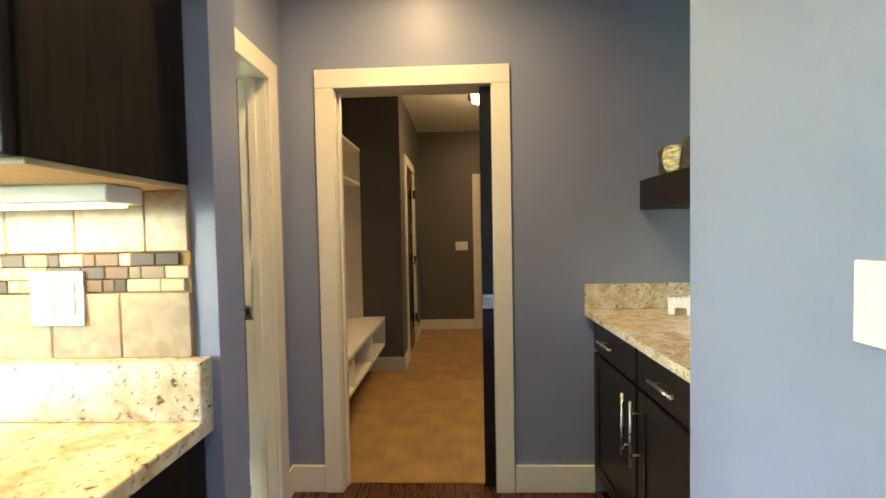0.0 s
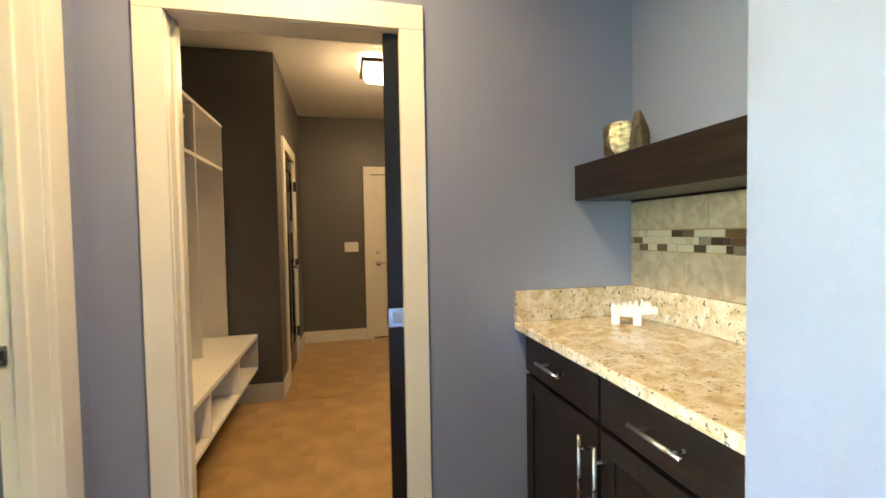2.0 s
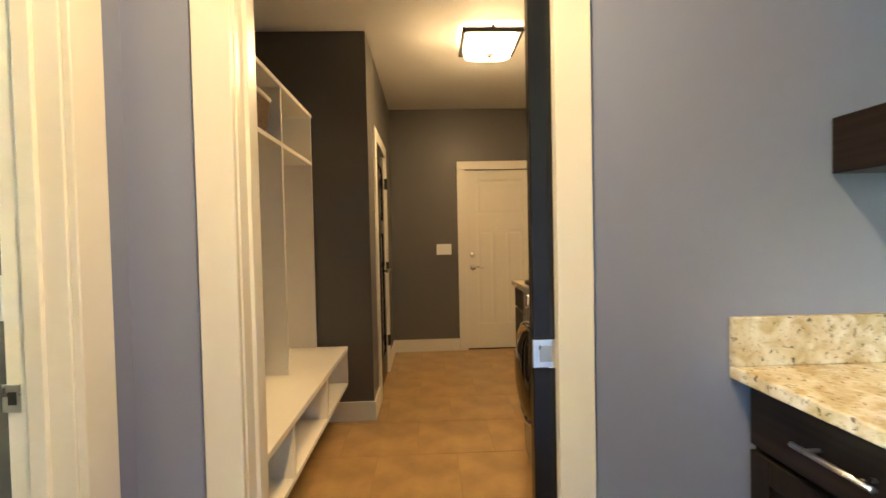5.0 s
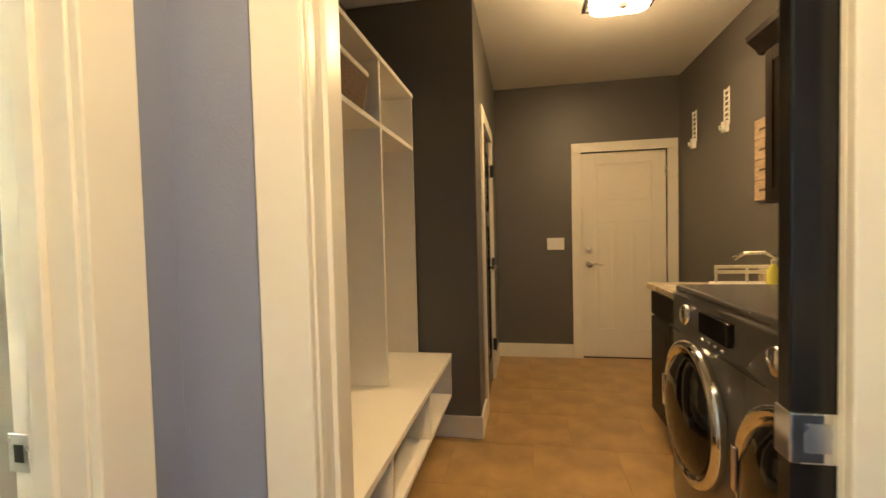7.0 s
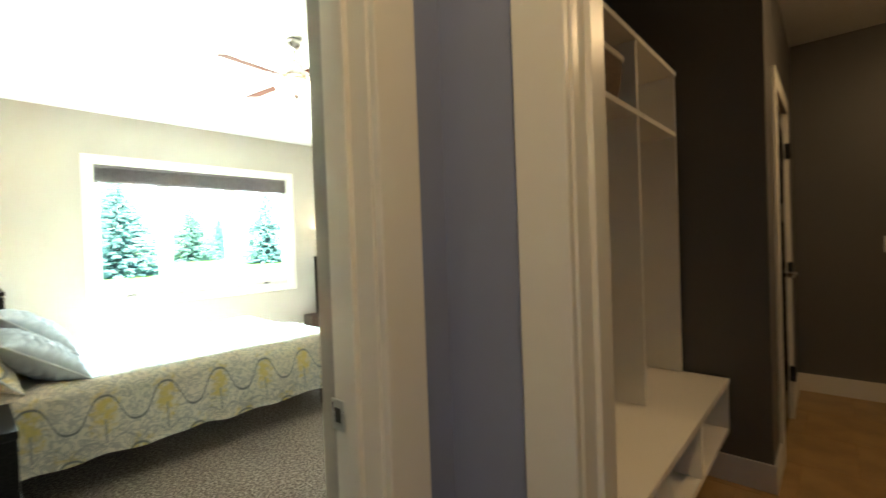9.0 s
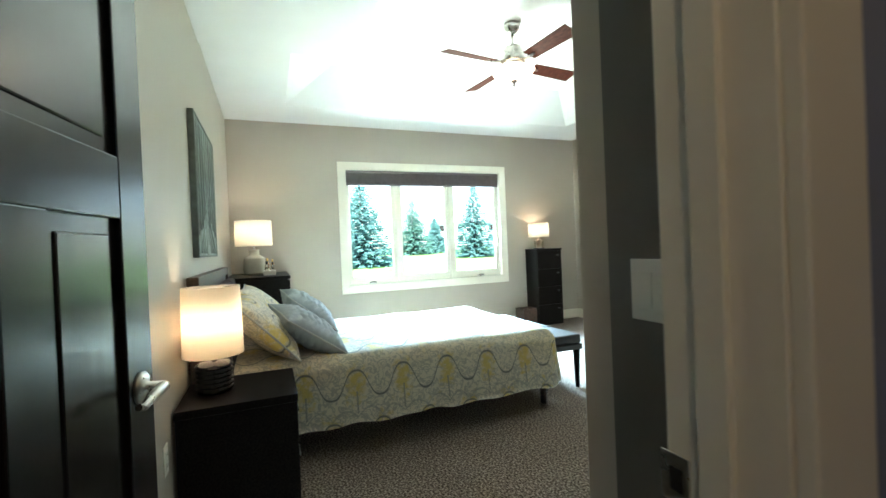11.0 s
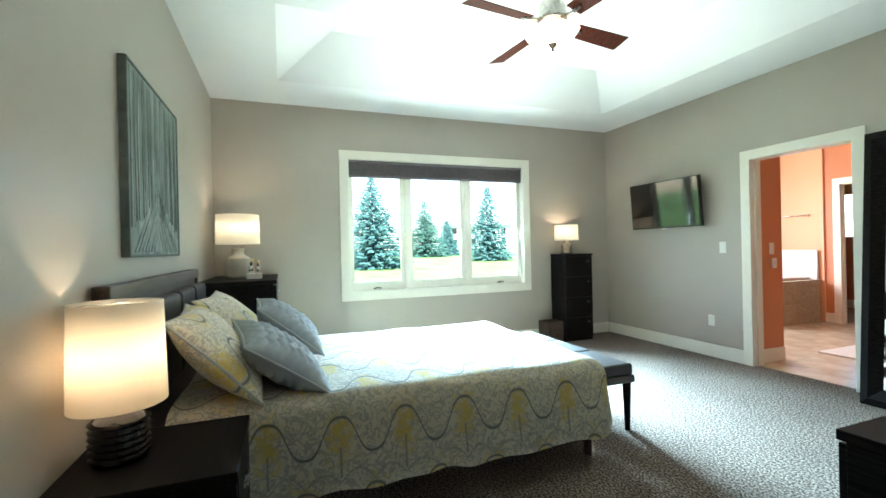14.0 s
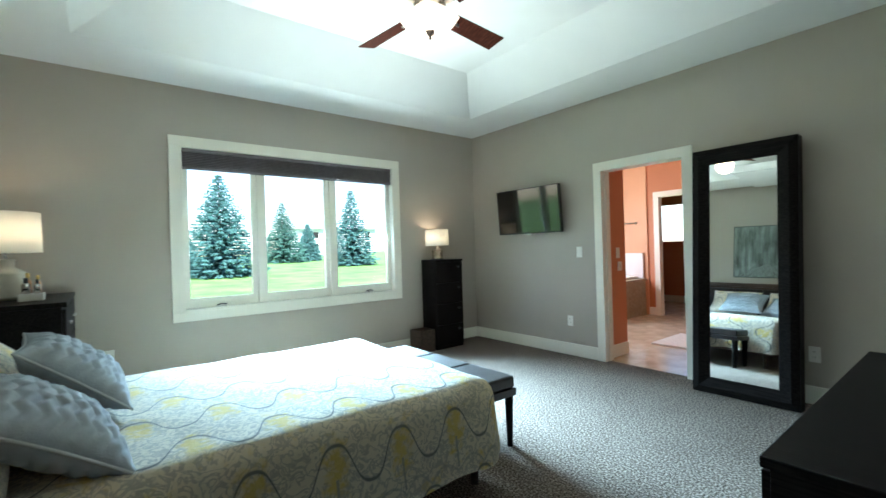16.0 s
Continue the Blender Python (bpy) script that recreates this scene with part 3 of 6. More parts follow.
def tray_ceiling():
    """A flat border, four sloping sides and a raised flat middle."""
    xo0, xo1, yo0, yo1 = -5.755, -0.39, 2.035, 7.17
    a = [(-4.97, 2.79), (-1.52, 2.79), (-1.52, 6.41), (-4.97, 6.41)]
    b = [(-4.50, 3.22), (-1.97, 3.22), (-1.97, 5.96), (-4.50, 5.96)]
    o = [(xo0, yo0), (xo1, yo0), (xo1, yo1), (xo0, yo1)]
    bm = bmesh.new()
    vo = [bm.verts.new((x, y, BED_H)) for x, y in o]
    va = [bm.verts.new((x, y, BED_H)) for x, y in a]
    vb = [bm.verts.new((x, y, TRAY_H)) for x, y in b]
    for k in range(4):
        j = (k + 1) % 4
        bm.faces.new((vo[k], va[k], va[j], vo[j]))
        bm.faces.new((va[k], vb[k], vb[j], va[j]))
    bm.faces.new(vb)
    ret = bmesh.ops.extrude_face_region(bm, geom=bm.faces[:])
    for v in ret["geom"]:
        if isinstance(v, bmesh.types.BMVert):
            v.co.z += 0.12
    bmesh.ops.recalc_face_normals(bm, faces=bm.faces[:])
    solid("ceiling_bedroom", bm, M["ceil"], "white tray ceiling with sloping sides", "ceiling")


TRAY_H = 3.06
tray_ceiling()

# bathroom seen through its doorway
wall_along_x("wall_bath_south", -5.74, -0.87, 7.11, 7.17, BED_H, M["orange"], "terracotta bathroom wall around the doorway", [(-3.67, -2.83, 0, DOOR_H + 0.02)])
solid("ceiling_bath", bm_box(-6.5, -0.82, 7.17, 11.2, BED_H, BED_H + 0.1), M["ceil"], "white bathroom ceiling", "ceiling")

# floors
solid("floor_hall", bm_box(-3.62, 1.79, -3.12, 3.21, -0.10, -0.012), M["hardwood"], "dark hardwood plank floor", "floor")
solid("floor_bedroom", bm_box(-5.755, -0.42, 2.035, 7.11, -0.10, 0.0), M["carpet"], "speckled beige and brown cut-pile carpet", "floor")


# ---- trim ----
def frame_casing(name, side, a, b, top, face, out, label, w=0.09, jamb=None, stop=True):
    """Flat casing round a doorway on one wall face. side 'x': the wall runs along x at y = face; out: which way it stands proud."""
    t = 0.018 * out

    def bx(p0, p1, z0, z1, d=t, lo=face):
        q0, q1 = sorted((lo, lo + d))
        return bm_box(p0, p1, q0, q1, z0, z1, 0.003) if side == "x" else bm_box(q0, q1, p0, p1, z0, z1, 0.003)

    root = solid(name, bx(a - w, b + w, top, top + w), M["trim"], label, "door casing")
    part("side_casing", bx(a - w, a, 0, top), M["trim"], root)
    part("side_casing", bx(b, b + w, 0, top), M["trim"], root)
    return root


def jamb_lining(name, side, a, b, top, lo, hi, label, gap=None):
    """Lining boards inside a doorway, with a stop bead."""
    th = 0.02

    def bx(p0, p1, q0, q1, z0, z1):
        return bm_box(p0, p1, q0, q1, z0, z1, 0.002) if side == "x" else bm_box(q0, q1, p0, p1, z0, z1, 0.002)

    root = solid(name, bx(a, b, lo, hi, top, top + th), M["trim"], label, "door jamb")
    mid = (lo + hi) / 2
    if gap:
        for q0, q1 in ((lo, gap[0]), (gap[1], hi)):
            part("jamb", bx(b, b + th, q0, q1, 0, top), M["trim"], root)
    else:
        part("jamb", bx(b, b + th, lo, hi, 0, top), M["trim"], root)
        part("door_stop", bx(b - 0.011, b, mid - 0.017, mid + 0.017, 0, top), M["trim"], root)
    part("jamb", bx(a - th, a, lo, hi, 0, top), M["trim"], root)
    part("door_stop", bx(a, a + 0.011, mid - 0.017, mid + 0.017, 0, top - 0.001), M["trim"], root)
    return root


frame_casing("casing_bedroom_hall", "y", 2.22, 2.979, DOOR_H, -0.322, 1, "white flat casing round the bedroom doorway")
frame_casing("casing_mud_hall", "x", -0.062, 0.70, DOOR_H, 3.15, -1, "white flat casing round the mudroom doorway")
frame_casing("casing_mud_inside", "x", -0.062, 0.70, DOOR_H, 3.27, 1, "white flat casing on the mudroom side")
frame_casing("casing_closet", "y", 5.44, 6.14, DOOR_H, 0.0, 1, "white flat casing round the closet door")
frame_casing("casing_garage", "x", 0.815, 1.58, DOOR_H - 0.015, 6.84, -1, "white flat casing round the panelled white door")
frame_casing("casing_bath", "x", -3.65, -2.85, DOOR_H, 7.045, -1, "white flat casing round the bathroom doorway")
frame_casing("casing_bath_inside", "x", -3.65, -2.85, DOOR_H, 7.17, 1, "white flat casing on the bathroom side")
jamb_lining("jamb_bedroom", "y", 2.22, 2.975, DOOR_H, -0.45, -0.322, "white lining of the bedroom doorway")
jamb_lining("jamb_mud", "x", -0.058, 0.70, DOOR_H, 3.15, 3.27, "white lining of the pocket doorway", gap=(3.163, 3.201))
jamb_lining("jamb_closet", "y", 5.44, 6.14, DOOR_H, -0.10, 0.0, "white lining of the closet doorway")
jamb_lining("jamb_bath", "x", -3.65, -2.85, DOOR_H, 7.045, 7.17, "white lining of the bathroom doorway")


def baseboard(name, x0, x1, y0, y1, label, h=0.135):
    bm = bm_box(x0, x1, y0, y1, 0, h, 0.004)
    return solid(name, bm, M["trim"], label, "baseboard")


BB = "white painted baseboard with an eased top edge"
baseboard("baseboard_hall_a", -0.322, -0.154, 3.135, 3.15, BB)
baseboard("baseboard_hall_b", 0.792, 1.18, 3.135, 3.15, BB)
baseboard("baseboard_hall_c", -0.322, -0.307, 3.071, 3.135, BB)
baseboard("baseboard_mud_far", 0.0, 0.723, 6.825, 6.84, BB)
baseboard("baseboard_column", -0.76, 0.015, 5.045, 5.06, BB)
baseboard("baseboard_column_side", 0.0, 0.015, 5.06, 5.348, BB)
baseboard("baseboard_closet_far", 0.0, 0.015, 6.232, 6.825, BB)
baseboard("baseboard_bedroom_south", -5.635, -1.3, 2.155, 2.17, BB)
baseboard("baseboard_bedroom_west", -5.635, -5.62, 2.17, 7.045, BB)
baseboard("baseboard_bedroom_north", -5.62, -3.742, 7.03, 7.045, BB)
baseboard("baseboard_bedroom_north_b", -2.758, -0.87, 7.03, 7.045, BB)
baseboard("baseboard_bedroom_east", -0.885, -0.87, 3.21, 7.03, BB)
baseboard("baseboard_entry", -0.885, -0.45, 3.195, 3.21, BB)


# ---- doors ----
def panel_door(name, m, w, h, t, material, label, lever=None, build=(0.11, 0.12, 0.46, 0.12, 0.22, 0.05)):
    """A door of stiles, rails and three recessed panels: one wide above two tall ones. It stands along +x from its hinge, thickness in y."""
    d = thing(name, m, label, "door")
    st, top, upper, lock, bot, half = build
    zt = h - top - upper
    part("hinge_stile", bm_box(0, st, 0, t, 0, h, 0.003), material, d)
    part("lock_stile", bm_box(w - st, w, 0, t, 0, h, 0.003), material, d)
    part("top_rail", bm_box(st, w - st, 0, t, h - top, h, 0.003), material, d)
    part("bottom_rail", bm_box(st, w - st, 0, t, 0, bot, 0.003), material, d)
    part("middle_rail", bm_box(st, w - st, 0, t, zt - lock, zt, 0.003), material, d)
    mid = w / 2
    part("mullion", bm_box(mid - half, mid + half, 0, t, bot, zt - lock, 0.003), material, d)
    for x0, x1, z0, z1 in ((st, w - st, zt, h - top), (st, mid - half, bot, zt - lock), (mid + half, w - st, bot, zt - lock)):
        bm = bm_box(x0, x1, 0.012, t - 0.012, z0, z1)
        for yy in (0.008, t - 0.016):
            bm = bm_box(x0 + 0.03, x1 - 0.03, yy, yy + 0.008, z0 + 0.03, z1 - 0.03, 0.004, bm=bm)
        part("panel", bm, material, d)
    if lever:
        x, z, way = lever
        for s, y in ((-1, 0), (1, t)):
            ros = part("lever_handle", bm_lathe([(0.0, 0), (0.034, 0.0), (0.034, 0.006 * s), (0.026, 0.012 * s), (0.012, 0.014 * s), (0.011, 0.045 * s), (0.0, 0.046 * s)], 24, at=(x, y, z), axis="y"), M["steel"], d, "satin nickel lever")
            pts = [(x, y + 0.045 * s, z), (x + way * 0.03, y + 0.05 * s, z + 0.006), (x + way * 0.07, y + 0.05 * s, z + 0.002), (x + way * 0.105, y + 0.046 * s, z - 0.008), (x + way * 0.118, y + 0.043 * s, z - 0.004)]
            part("lever", bm_tube(pts, [0.010, 0.011, 0.010, 0.008, 0.007], 10), M["steel"], ros)
    return d


# the open bedroom door, hinged at the headboard wall
panel_door("bedroom_door", pose(-0.46, 2.205, 0.008, 0, 0, 171.5), 0.755, 1.98, 0.036, M["black_door"], "open black-stained three-panel bedroom door with a nickel lever", lever=(0.695, 0.935, -1))
panel_door("closet_door", pose(-0.006, 5.445, 0.008, 0, 0, 90), 0.69, 1.98, 0.036, M["black_door"], "closed black-stained three-panel closet door", lever=(0.62, 0.95, -1))
garage = panel_door("garage_door", pose(1.577, 6.905, 0.012, 0, 0, 180), 0.76, 1.965, 0.04, M["trim"], "closed white three-panel door with lever and deadbolt", lever=(0.69, 0.90, -1), build=(0.125, 0.11, 0.37, 0.18, 0.275, 0.07))
part("deadbolt", bm_lathe([(0.0, 0), (0.03, 0.0), (0.03, 0.010), (0.02, 0.018), (0.0, 0.02)], 20, at=(0.69, 0.04, 1.035), axis="y"), M["steel"], garage, "round nickel deadbolt")
solid("garage_door_backing", bm_box(0.795, 1.60, 6.950, 6.958, 0, DOOR_H), M["dark"], "plain dark board closing the doorway behind the door", "wall")
part("sweep", bm_box(0.0, 0.76, -0.004, 0.044, -0.012, 0.0), M["black_plastic"], garage, "black rubber door sweep")
for z in (0.25, 0.95, 1.72):
    part("hinge", bm_box(-0.006, 0.010, 0.036, 0.046, z, z + 0.10, 0.002), M["steel"], garage)
pocket = panel_door("pocket_door", pose(1.405, 3.199, 0.01, 0, 0, 180), 0.76, 1.98, 0.034, M["black_door"], "black-stained pocket door slid nearly into the wall")
lat = part("pocket_latch", bm_box(0.700, 0.7625, -0.004, 0.038, 0.897, 0.970, 0.003), M["chrome"], pocket, "square chrome flush pull")
part("latch_recess", bm_box(0.712, 0.745, -0.006, -0.003, 0.914, 0.955, 0.002), M["steel"], lat)
part("latch_recess", bm_box(0.712, 0.745, 0.037, 0.040, 0.914, 0.955, 0.002), M["steel"], lat)
bp = thing("bath_pocket_door", pose(-4.44, 7.128, 0.01), "terracotta-side edge of the bathroom pocket door", "door")
part("leaf", bm_box(0, 0.78, 0, 0.034, 0, 1.98, 0.003), M["black_door"], bp)
part("edge_pull", bm_box(0.7801, 0.784, 0.006, 0.028, 0.90, 0.99, 0.001), M["steel"], bp)


def strike_plate(m, label):
    s = thing("strike_plate", m, label, "strike plate")
    bm = bm_box(-0.022, 0.014, -0.002, 0.0, -0.028, 0.028, 0.001)
    part("plate", bm, M["steel"], s)
    part("latch_hole", bm_box(-0.010, 0.006, -0.0032, -0.0015, -0.013, 0.013), M["black_plastic"], s)


strike_plate(pose(-0.435, 2.9745, 0.94), "brushed metal strike plate in the bedroom door jamb")
for z in (0.25, 0.93, 1.70):
    h = thing("door_hinge", pose(0.004, 6.146, z), "dark closed butt hinge on the closet jamb", "hinge", "closet hinges")
    part("leaf", bm_box(-0.004, 0.016, -0.012, -0.0065, 0, 0.1, 0.001), M["black_plastic"], h)
    part("knuckle", bm_lathe([(0.006, 0), (0.006, 0.1)], 10, at=(0.020, -0.011, 0)), M["black_plastic"], h)


# ---- switches and outlets ----
def wall_plate(kind, m, label, gangs=1, material="plate"):
    """A cover plate in the local xz plane, facing -y, with rockers or sockets."""
    w = 0.07 + 0.046 * (gangs - 1)
    p = thing(kind, m, label, "outlet" if kind == "wall_outlet" else "light switch")
    part("cover_plate", bm_box(-w / 2, w / 2, -0.006, 0, -0.058, 0.058, 0.003), M[material], p)
    for g in range(gangs):
        x = (g - (gangs - 1) / 2) * 0.046
        if kind == "wall_outlet":
            for z in (-0.021, 0.021):
                s = part("socket", bm_box(x - 0.017, x + 0.017, -0.009, -0.006, z - 0.015, z + 0.015, 0.002), M["plate"], p)
                for dx in (-0.006, 0.006):
                    part("slot", bm_box(x + dx - 0.001, x + dx + 0.001, -0.0095, -0.0088, z - 0.004, z + 0.006), M["black_plastic"], s)
        else:
            part("rocker", bm_box(x - 0.0165, x + 0.0165, -0.010, -0.006, -0.034, 0.034, 0.002), M["plate"], p)
    return p


wall_plate("light_switch", pose(1.09, 1.622, 1.175, 0, 0, -90), "cream plastic light switch on the blue-grey wall")
wall_plate("light_switch", pose(0.57, 6.84, 1.117), "white triple rocker switch on the charcoal wall", 3)
wall_plate("light_switch", pose(-0.665, 3.21, 1.113), "white light switch just inside the bedroom door", 2)
wall_plate("light_switch", pose(-3.943, 7.045, 1.153), "white light switch beside the bathroom doorway")
wall_plate("light_switch", pose(-3.70, 7.40, 1.132, 0, 0, 90), "white light switch on the terracotta wall")
wall_plate("light_switch", pose(-0.312, 1.917, 1.158), "brushed steel two-rocker plate on the tile", 2, "steel")
wall_plate("wall_outlet", pose(-4.085, 7.045, 0.384), "white wall outlet below the television")
wall_plate("wall_outlet", pose(-1.96, 7.045, 0.37), "white wall outlet beside the leaning mirror")
wall_plate("wall_outlet", pose(-5.635, 2.95, 0.42, 0, 0, 90), "white wall outlet below the window")
wall_plate("wall_outlet", pose(-2.06, 2.155, 0.42, 0, 0, 180), "white wall outlet beside the nightstand")
wall_plate("wall_outlet", pose(1.69, 4.98, 1.14, 0, 0, -90), "white wall outlet above the laundry sink")
timer = thing("fan_timer", pose(-3.70, 7.42, 0.985, 0, 0, 90), "small grey and white timer below the switch", "timer")
part("case", bm_box(-0.03, 0.03, -0.02, 0, -0.05, 0.05, 0.004), M["plate"], timer)
part("dial", bm_box(-0.014, 0.014, -0.024, -0.02, -0.02, 0.02, 0.002), M["steel"], timer)


# ---- window ----
def bedroom_window():
    y0, y1, z0, z1 = 3.49, 5.715, 0.73, 2.232
    w = tagged(thing("window_1", pose(0, 0, 0), "wide white three-pane window with crank handles", "window"), kind="structure")
    for nm, b in (("casing_top", (-5.635, -5.615, y0 - 0.088, y1 + 0.088, z1, z1 + 0.085)), ("casing_bottom", (-5.635, -5.615, y0 - 0.088, y1 + 0.088, z0 - 0.085, z0)),
                  ("casing_side", (-5.635, -5.615, y0 - 0.088, y0, z0, z1)), ("casing_side", (-5.635, -5.615, y1, y1 + 0.088, z0, z1))):
        part(nm, bm_box(*b, 0.003), M["trim"], w)
    for nm, b in (("lining", (-5.750, -5.615, y0, y0 + 0.015, z0, z1)), ("lining", (-5.750, -5.615, y1 - 0.015, y1, z0, z1)),
                  ("lining", (-5.750, -5.615, y0 + 0.015, y1 - 0.015, z1 - 0.015, z1)), ("sill", (-5.750, -5.613, y0 + 0.015, y1 - 0.015, z0, z0 + 0.02))):
        part(nm, bm_box(*b, 0.002), M["trim"], w)
    ys = [y0 + 0.015, 4.17, 4.935, y1 - 0.015]
    for k in range(3):
        a, b = ys[k] + (0.0 if k == 0 else 0.02), ys[k + 1] - (0.0 if k == 2 else 0.02)
        f = 0.05
        sash = part("sash", bm_box(-5.735, -5.690, a, b, z0 + 0.02, z0 + 0.11, 0.004), M["trim"], w)
        for bx in ((-5.735, -5.690, a, b, z1 - 0.06, z1 - 0.015), (-5.735, -5.690, a, a + f, z0 + 0.11, z1 - 0.06), (-5.735, -5.690, b - f, b, z0 + 0.11, z1 - 0.06)):
            part("sash_rail", bm_box(*bx, 0.004), M["trim"], sash)
        g = part("pane", bm_box(-5.715, -5.711, a + f, b - f, z0 + 0.11, z1 - 0.06), M["glass"], w)
        g.visible_shadow = False
        if k != 1:
            yc = a + (0.30 if k == 0 else 0.42)
            c = part("crank", bm_box(-5.690, -5.645, yc - 0.045, yc + 0.045, z0 + 0.02, z0 + 0.035, 0.005), M["steel"], w, "folded bronze crank handle")
            part("crank_arm", bm_tube([(-5.655, yc - 0.04, z0 + 0.04), (-5.650, yc, z0 + 0.048), (-5.655, yc + 0.045, z0 + 0.042)], 0.006, 8), M["black_plastic"], c)
    for yv in ys[1:3]:
        part("mullion", bm_box(-5.745, -5.675, yv - 0.02, yv + 0.02, z0 + 0.02, z1 - 0.015, 0.004), M["trim"], w)
    s = thing("pleated_shade", pose(-5.660, 0, 0), "taupe pleated shade drawn up at the window top", "window shade")
    part("head_rail", bm_box(-0.022, 0.022, y0 + 0.02, y1 - 0.02, z1 - 0.045, z1 - 0.016, 0.003), M["pleat"], s)
    bm = bmesh.new()
    n = 18
    for side in (1, -1):
        prev = None
        for k in range(n + 1):
            z = z1 - 0.045 - k * 0.0076
            x = side * (0.026 if k % 2 else 0.005)
            cur = [bm.verts.new((x, y0 + 0.022, z)), bm.verts.new((x, y1 - 0.022, z))]
            if prev:
                bm.faces.new((prev[0], prev[1], cur[1], cur[0]))
            prev = cur
    part("pleats", bm, M["pleat"], s)
    part("bottom_rail", bm_box(-0.018, 0.018, y0 + 0.022, y1 - 0.022, z1 - 0.205, z1 - 0.182, 0.004), M["pleat"], s)


bedroom_window()


# ---- counter niche and kitchen corner ----
def bar_pull(parent, at, axis, length, out):
    """A round bar handle on two posts. out: the direction it stands off."""
    p, o = Vector(at), Vector(out)
    d = Vector((0, 0, 1)) if axis == "z" else (Vector((0, 1, 0)) if axis == "y" else Vector((1, 0, 0)))
    c = p + o * 0.035
    h = part("bar_pull", bm_tube([c - d * length / 2, c + d * length / 2], 0.006, 12), M["steel"], parent, "brushed steel bar handle")
    for s in (-0.32, 0.32):
        part("post", bm_tube([p + d * length * s, c + d * length * s], 0.0045, 8), M["steel"], h)
    return h


def base_unit(y0, y1, handle_at, label):
    c = thing("base_cabinet", pose(1.175, y0, 0), label, "cabinet", "cabinets under the granite counter")
    w, dp = y1 - y0, 0.495
    part("carcass", bm_box(0.02, dp, 0, w, 0.10, 0.870), M["espresso"], c)
    part("toe_kick", bm_box(0.08, dp, 0, w, 0, 0.10), M["black_plastic"], c)
    dr = part("drawer_front", bm_box(0, 0.02, 0.006, w - 0.006, 0.715, 0.855, 0.003), M["espresso_h"], c)
    bar_pull(dr, (0, w / 2, 0.79), "y", 0.17, (-1, 0, 0))
    d = part("door", bm_box(0.007, 0.02, 0.006, w - 0.006, 0.115, 0.700, 0.002), M["espresso"], c)
    for a, b, e, f in ((0.006, 0.066, 0.115, 0.70), (w - 0.066, w - 0.006, 0.115, 0.70), (0.066, w - 0.066, 0.115, 0.175), (0.066, w - 0.066, 0.64, 0.70)):
        part("door_rail", bm_box(0, 0.0075, a, b, e, f, 0.002), M["espresso"], d)
    bar_pull(d, (0, handle_at, 0.545), "z", 0.24, (-1, 0, 0))


base_unit(2.63, 3.135, 0.045, "espresso shaker base cabinet with one drawer and bar handles")
base_unit(2.110, 2.625, 0.485, "espresso shaker base cabinet with one drawer and bar handles")
top = thing("granite_counter", pose(0, 0, 0), "cream and black speckled granite counter with low backsplash", "countertop")
part("slab", bm_box(1.135, 1.668, 2.097, 3.148, 0.872, 0.905, 0.005), M["granite"], top)
part("end_splash", bm_box(1.135, 1.646, 3.126, 3.148, 0.9055, 1.027, 0.003), M["granite"], top)
part("back_splash", bm_box(1.646, 1.668, 2.135, 3.148, 0.9055, 1.027, 0.003), M["granite"], top)
part("end_splash", bm_box(1.135, 1.646, 2.097, 2.135, 0.9055, 1.027, 0.003), M["granite"], top)
shelf = thing("floating_shelf", pose(0, 0, 0), "thick espresso-stained floating shelf on the niche wall", "shelf")
part("board", bm_box(1.402, 1.668, 2.097, 3.148, 1.378, 1.517, 0.003), M["espresso_h"], shelf)
part("support_cleat", bm_box(1.655, 1.668, 2.10, 3.14, 1.370, 1.378), M["espresso_h"], shelf)

pig = thing("toy_pig", pose(1.525, 2.965, 0.9055, 0, 0, -36), "white slatted wooden pig figurine on the counter", "figurine")
part("body", bm_box(-0.058, 0.030, -0.019, 0.019, 0.026, 0.062, 0.002), M["white_wood"], pig)
for k in range(5):
    part("slat", bm_box(-0.058 + k * 0.0165, -0.0455 + k * 0.0165, -0.0205, 0.0205, 0.027, 0.066 + 0.002 * k, 0.0012), M["white_wood"], pig)
for x in (-0.058, 0.006):
    for y in (-0.0205, 0.0055):
        part("leg", bm_box(x, x + 0.024, y, y + 0.015, 0, 0.028, 0.001), M["white_wood"], pig)
bm = bm_box(0.0255, 0.058, -0.019, 0.019, 0.036, 0.074, 0.003)
bm = bm_box(0.054, 0.078, -0.013, 0.013, 0.038, 0.059, 0.002, bm=bm)
part("head", bm, M["white_wood"], pig)
for y in (-0.018, 0.008):
    part("ear", bm_box(0.028, 0.036, y, y + 0.010, 0.073, 0.081, 0.002), M["white_wood"], pig)
pig.scale = (1.16, 1.16, 1.16)


def rough_stone(name, r, sx, sy, sz, seed, m, parent, at, turn=0.0, taper=0.0, cap=9.0):
    b = bmesh.new()
    bmesh.ops.create_icosphere(b, subdivisions=3, radius=r)
    rot = Matrix.Rotation(radians(turn), 3, "Z")
    for v in b.verts:
        n = noise.noise(v.co * 26 + Vector((seed, 0, 0))) * 0.35 + noise.noise(v.co * 60 + Vector((0, seed, 0))) * 0.12
        up = v.co.z / r
        f = 1 - taper * max(0.0, up)
        p = Vector((v.co.x * sx * f, v.co.y * sy * f, v.co.z * sz)) * (1 + n)
        p.z = min(max(p.z, -r * 0.75 * sz), r * cap) + r * 0.75 * sz
        v.co = rot @ p + Vector(at)
    return part(name, b, m, parent)


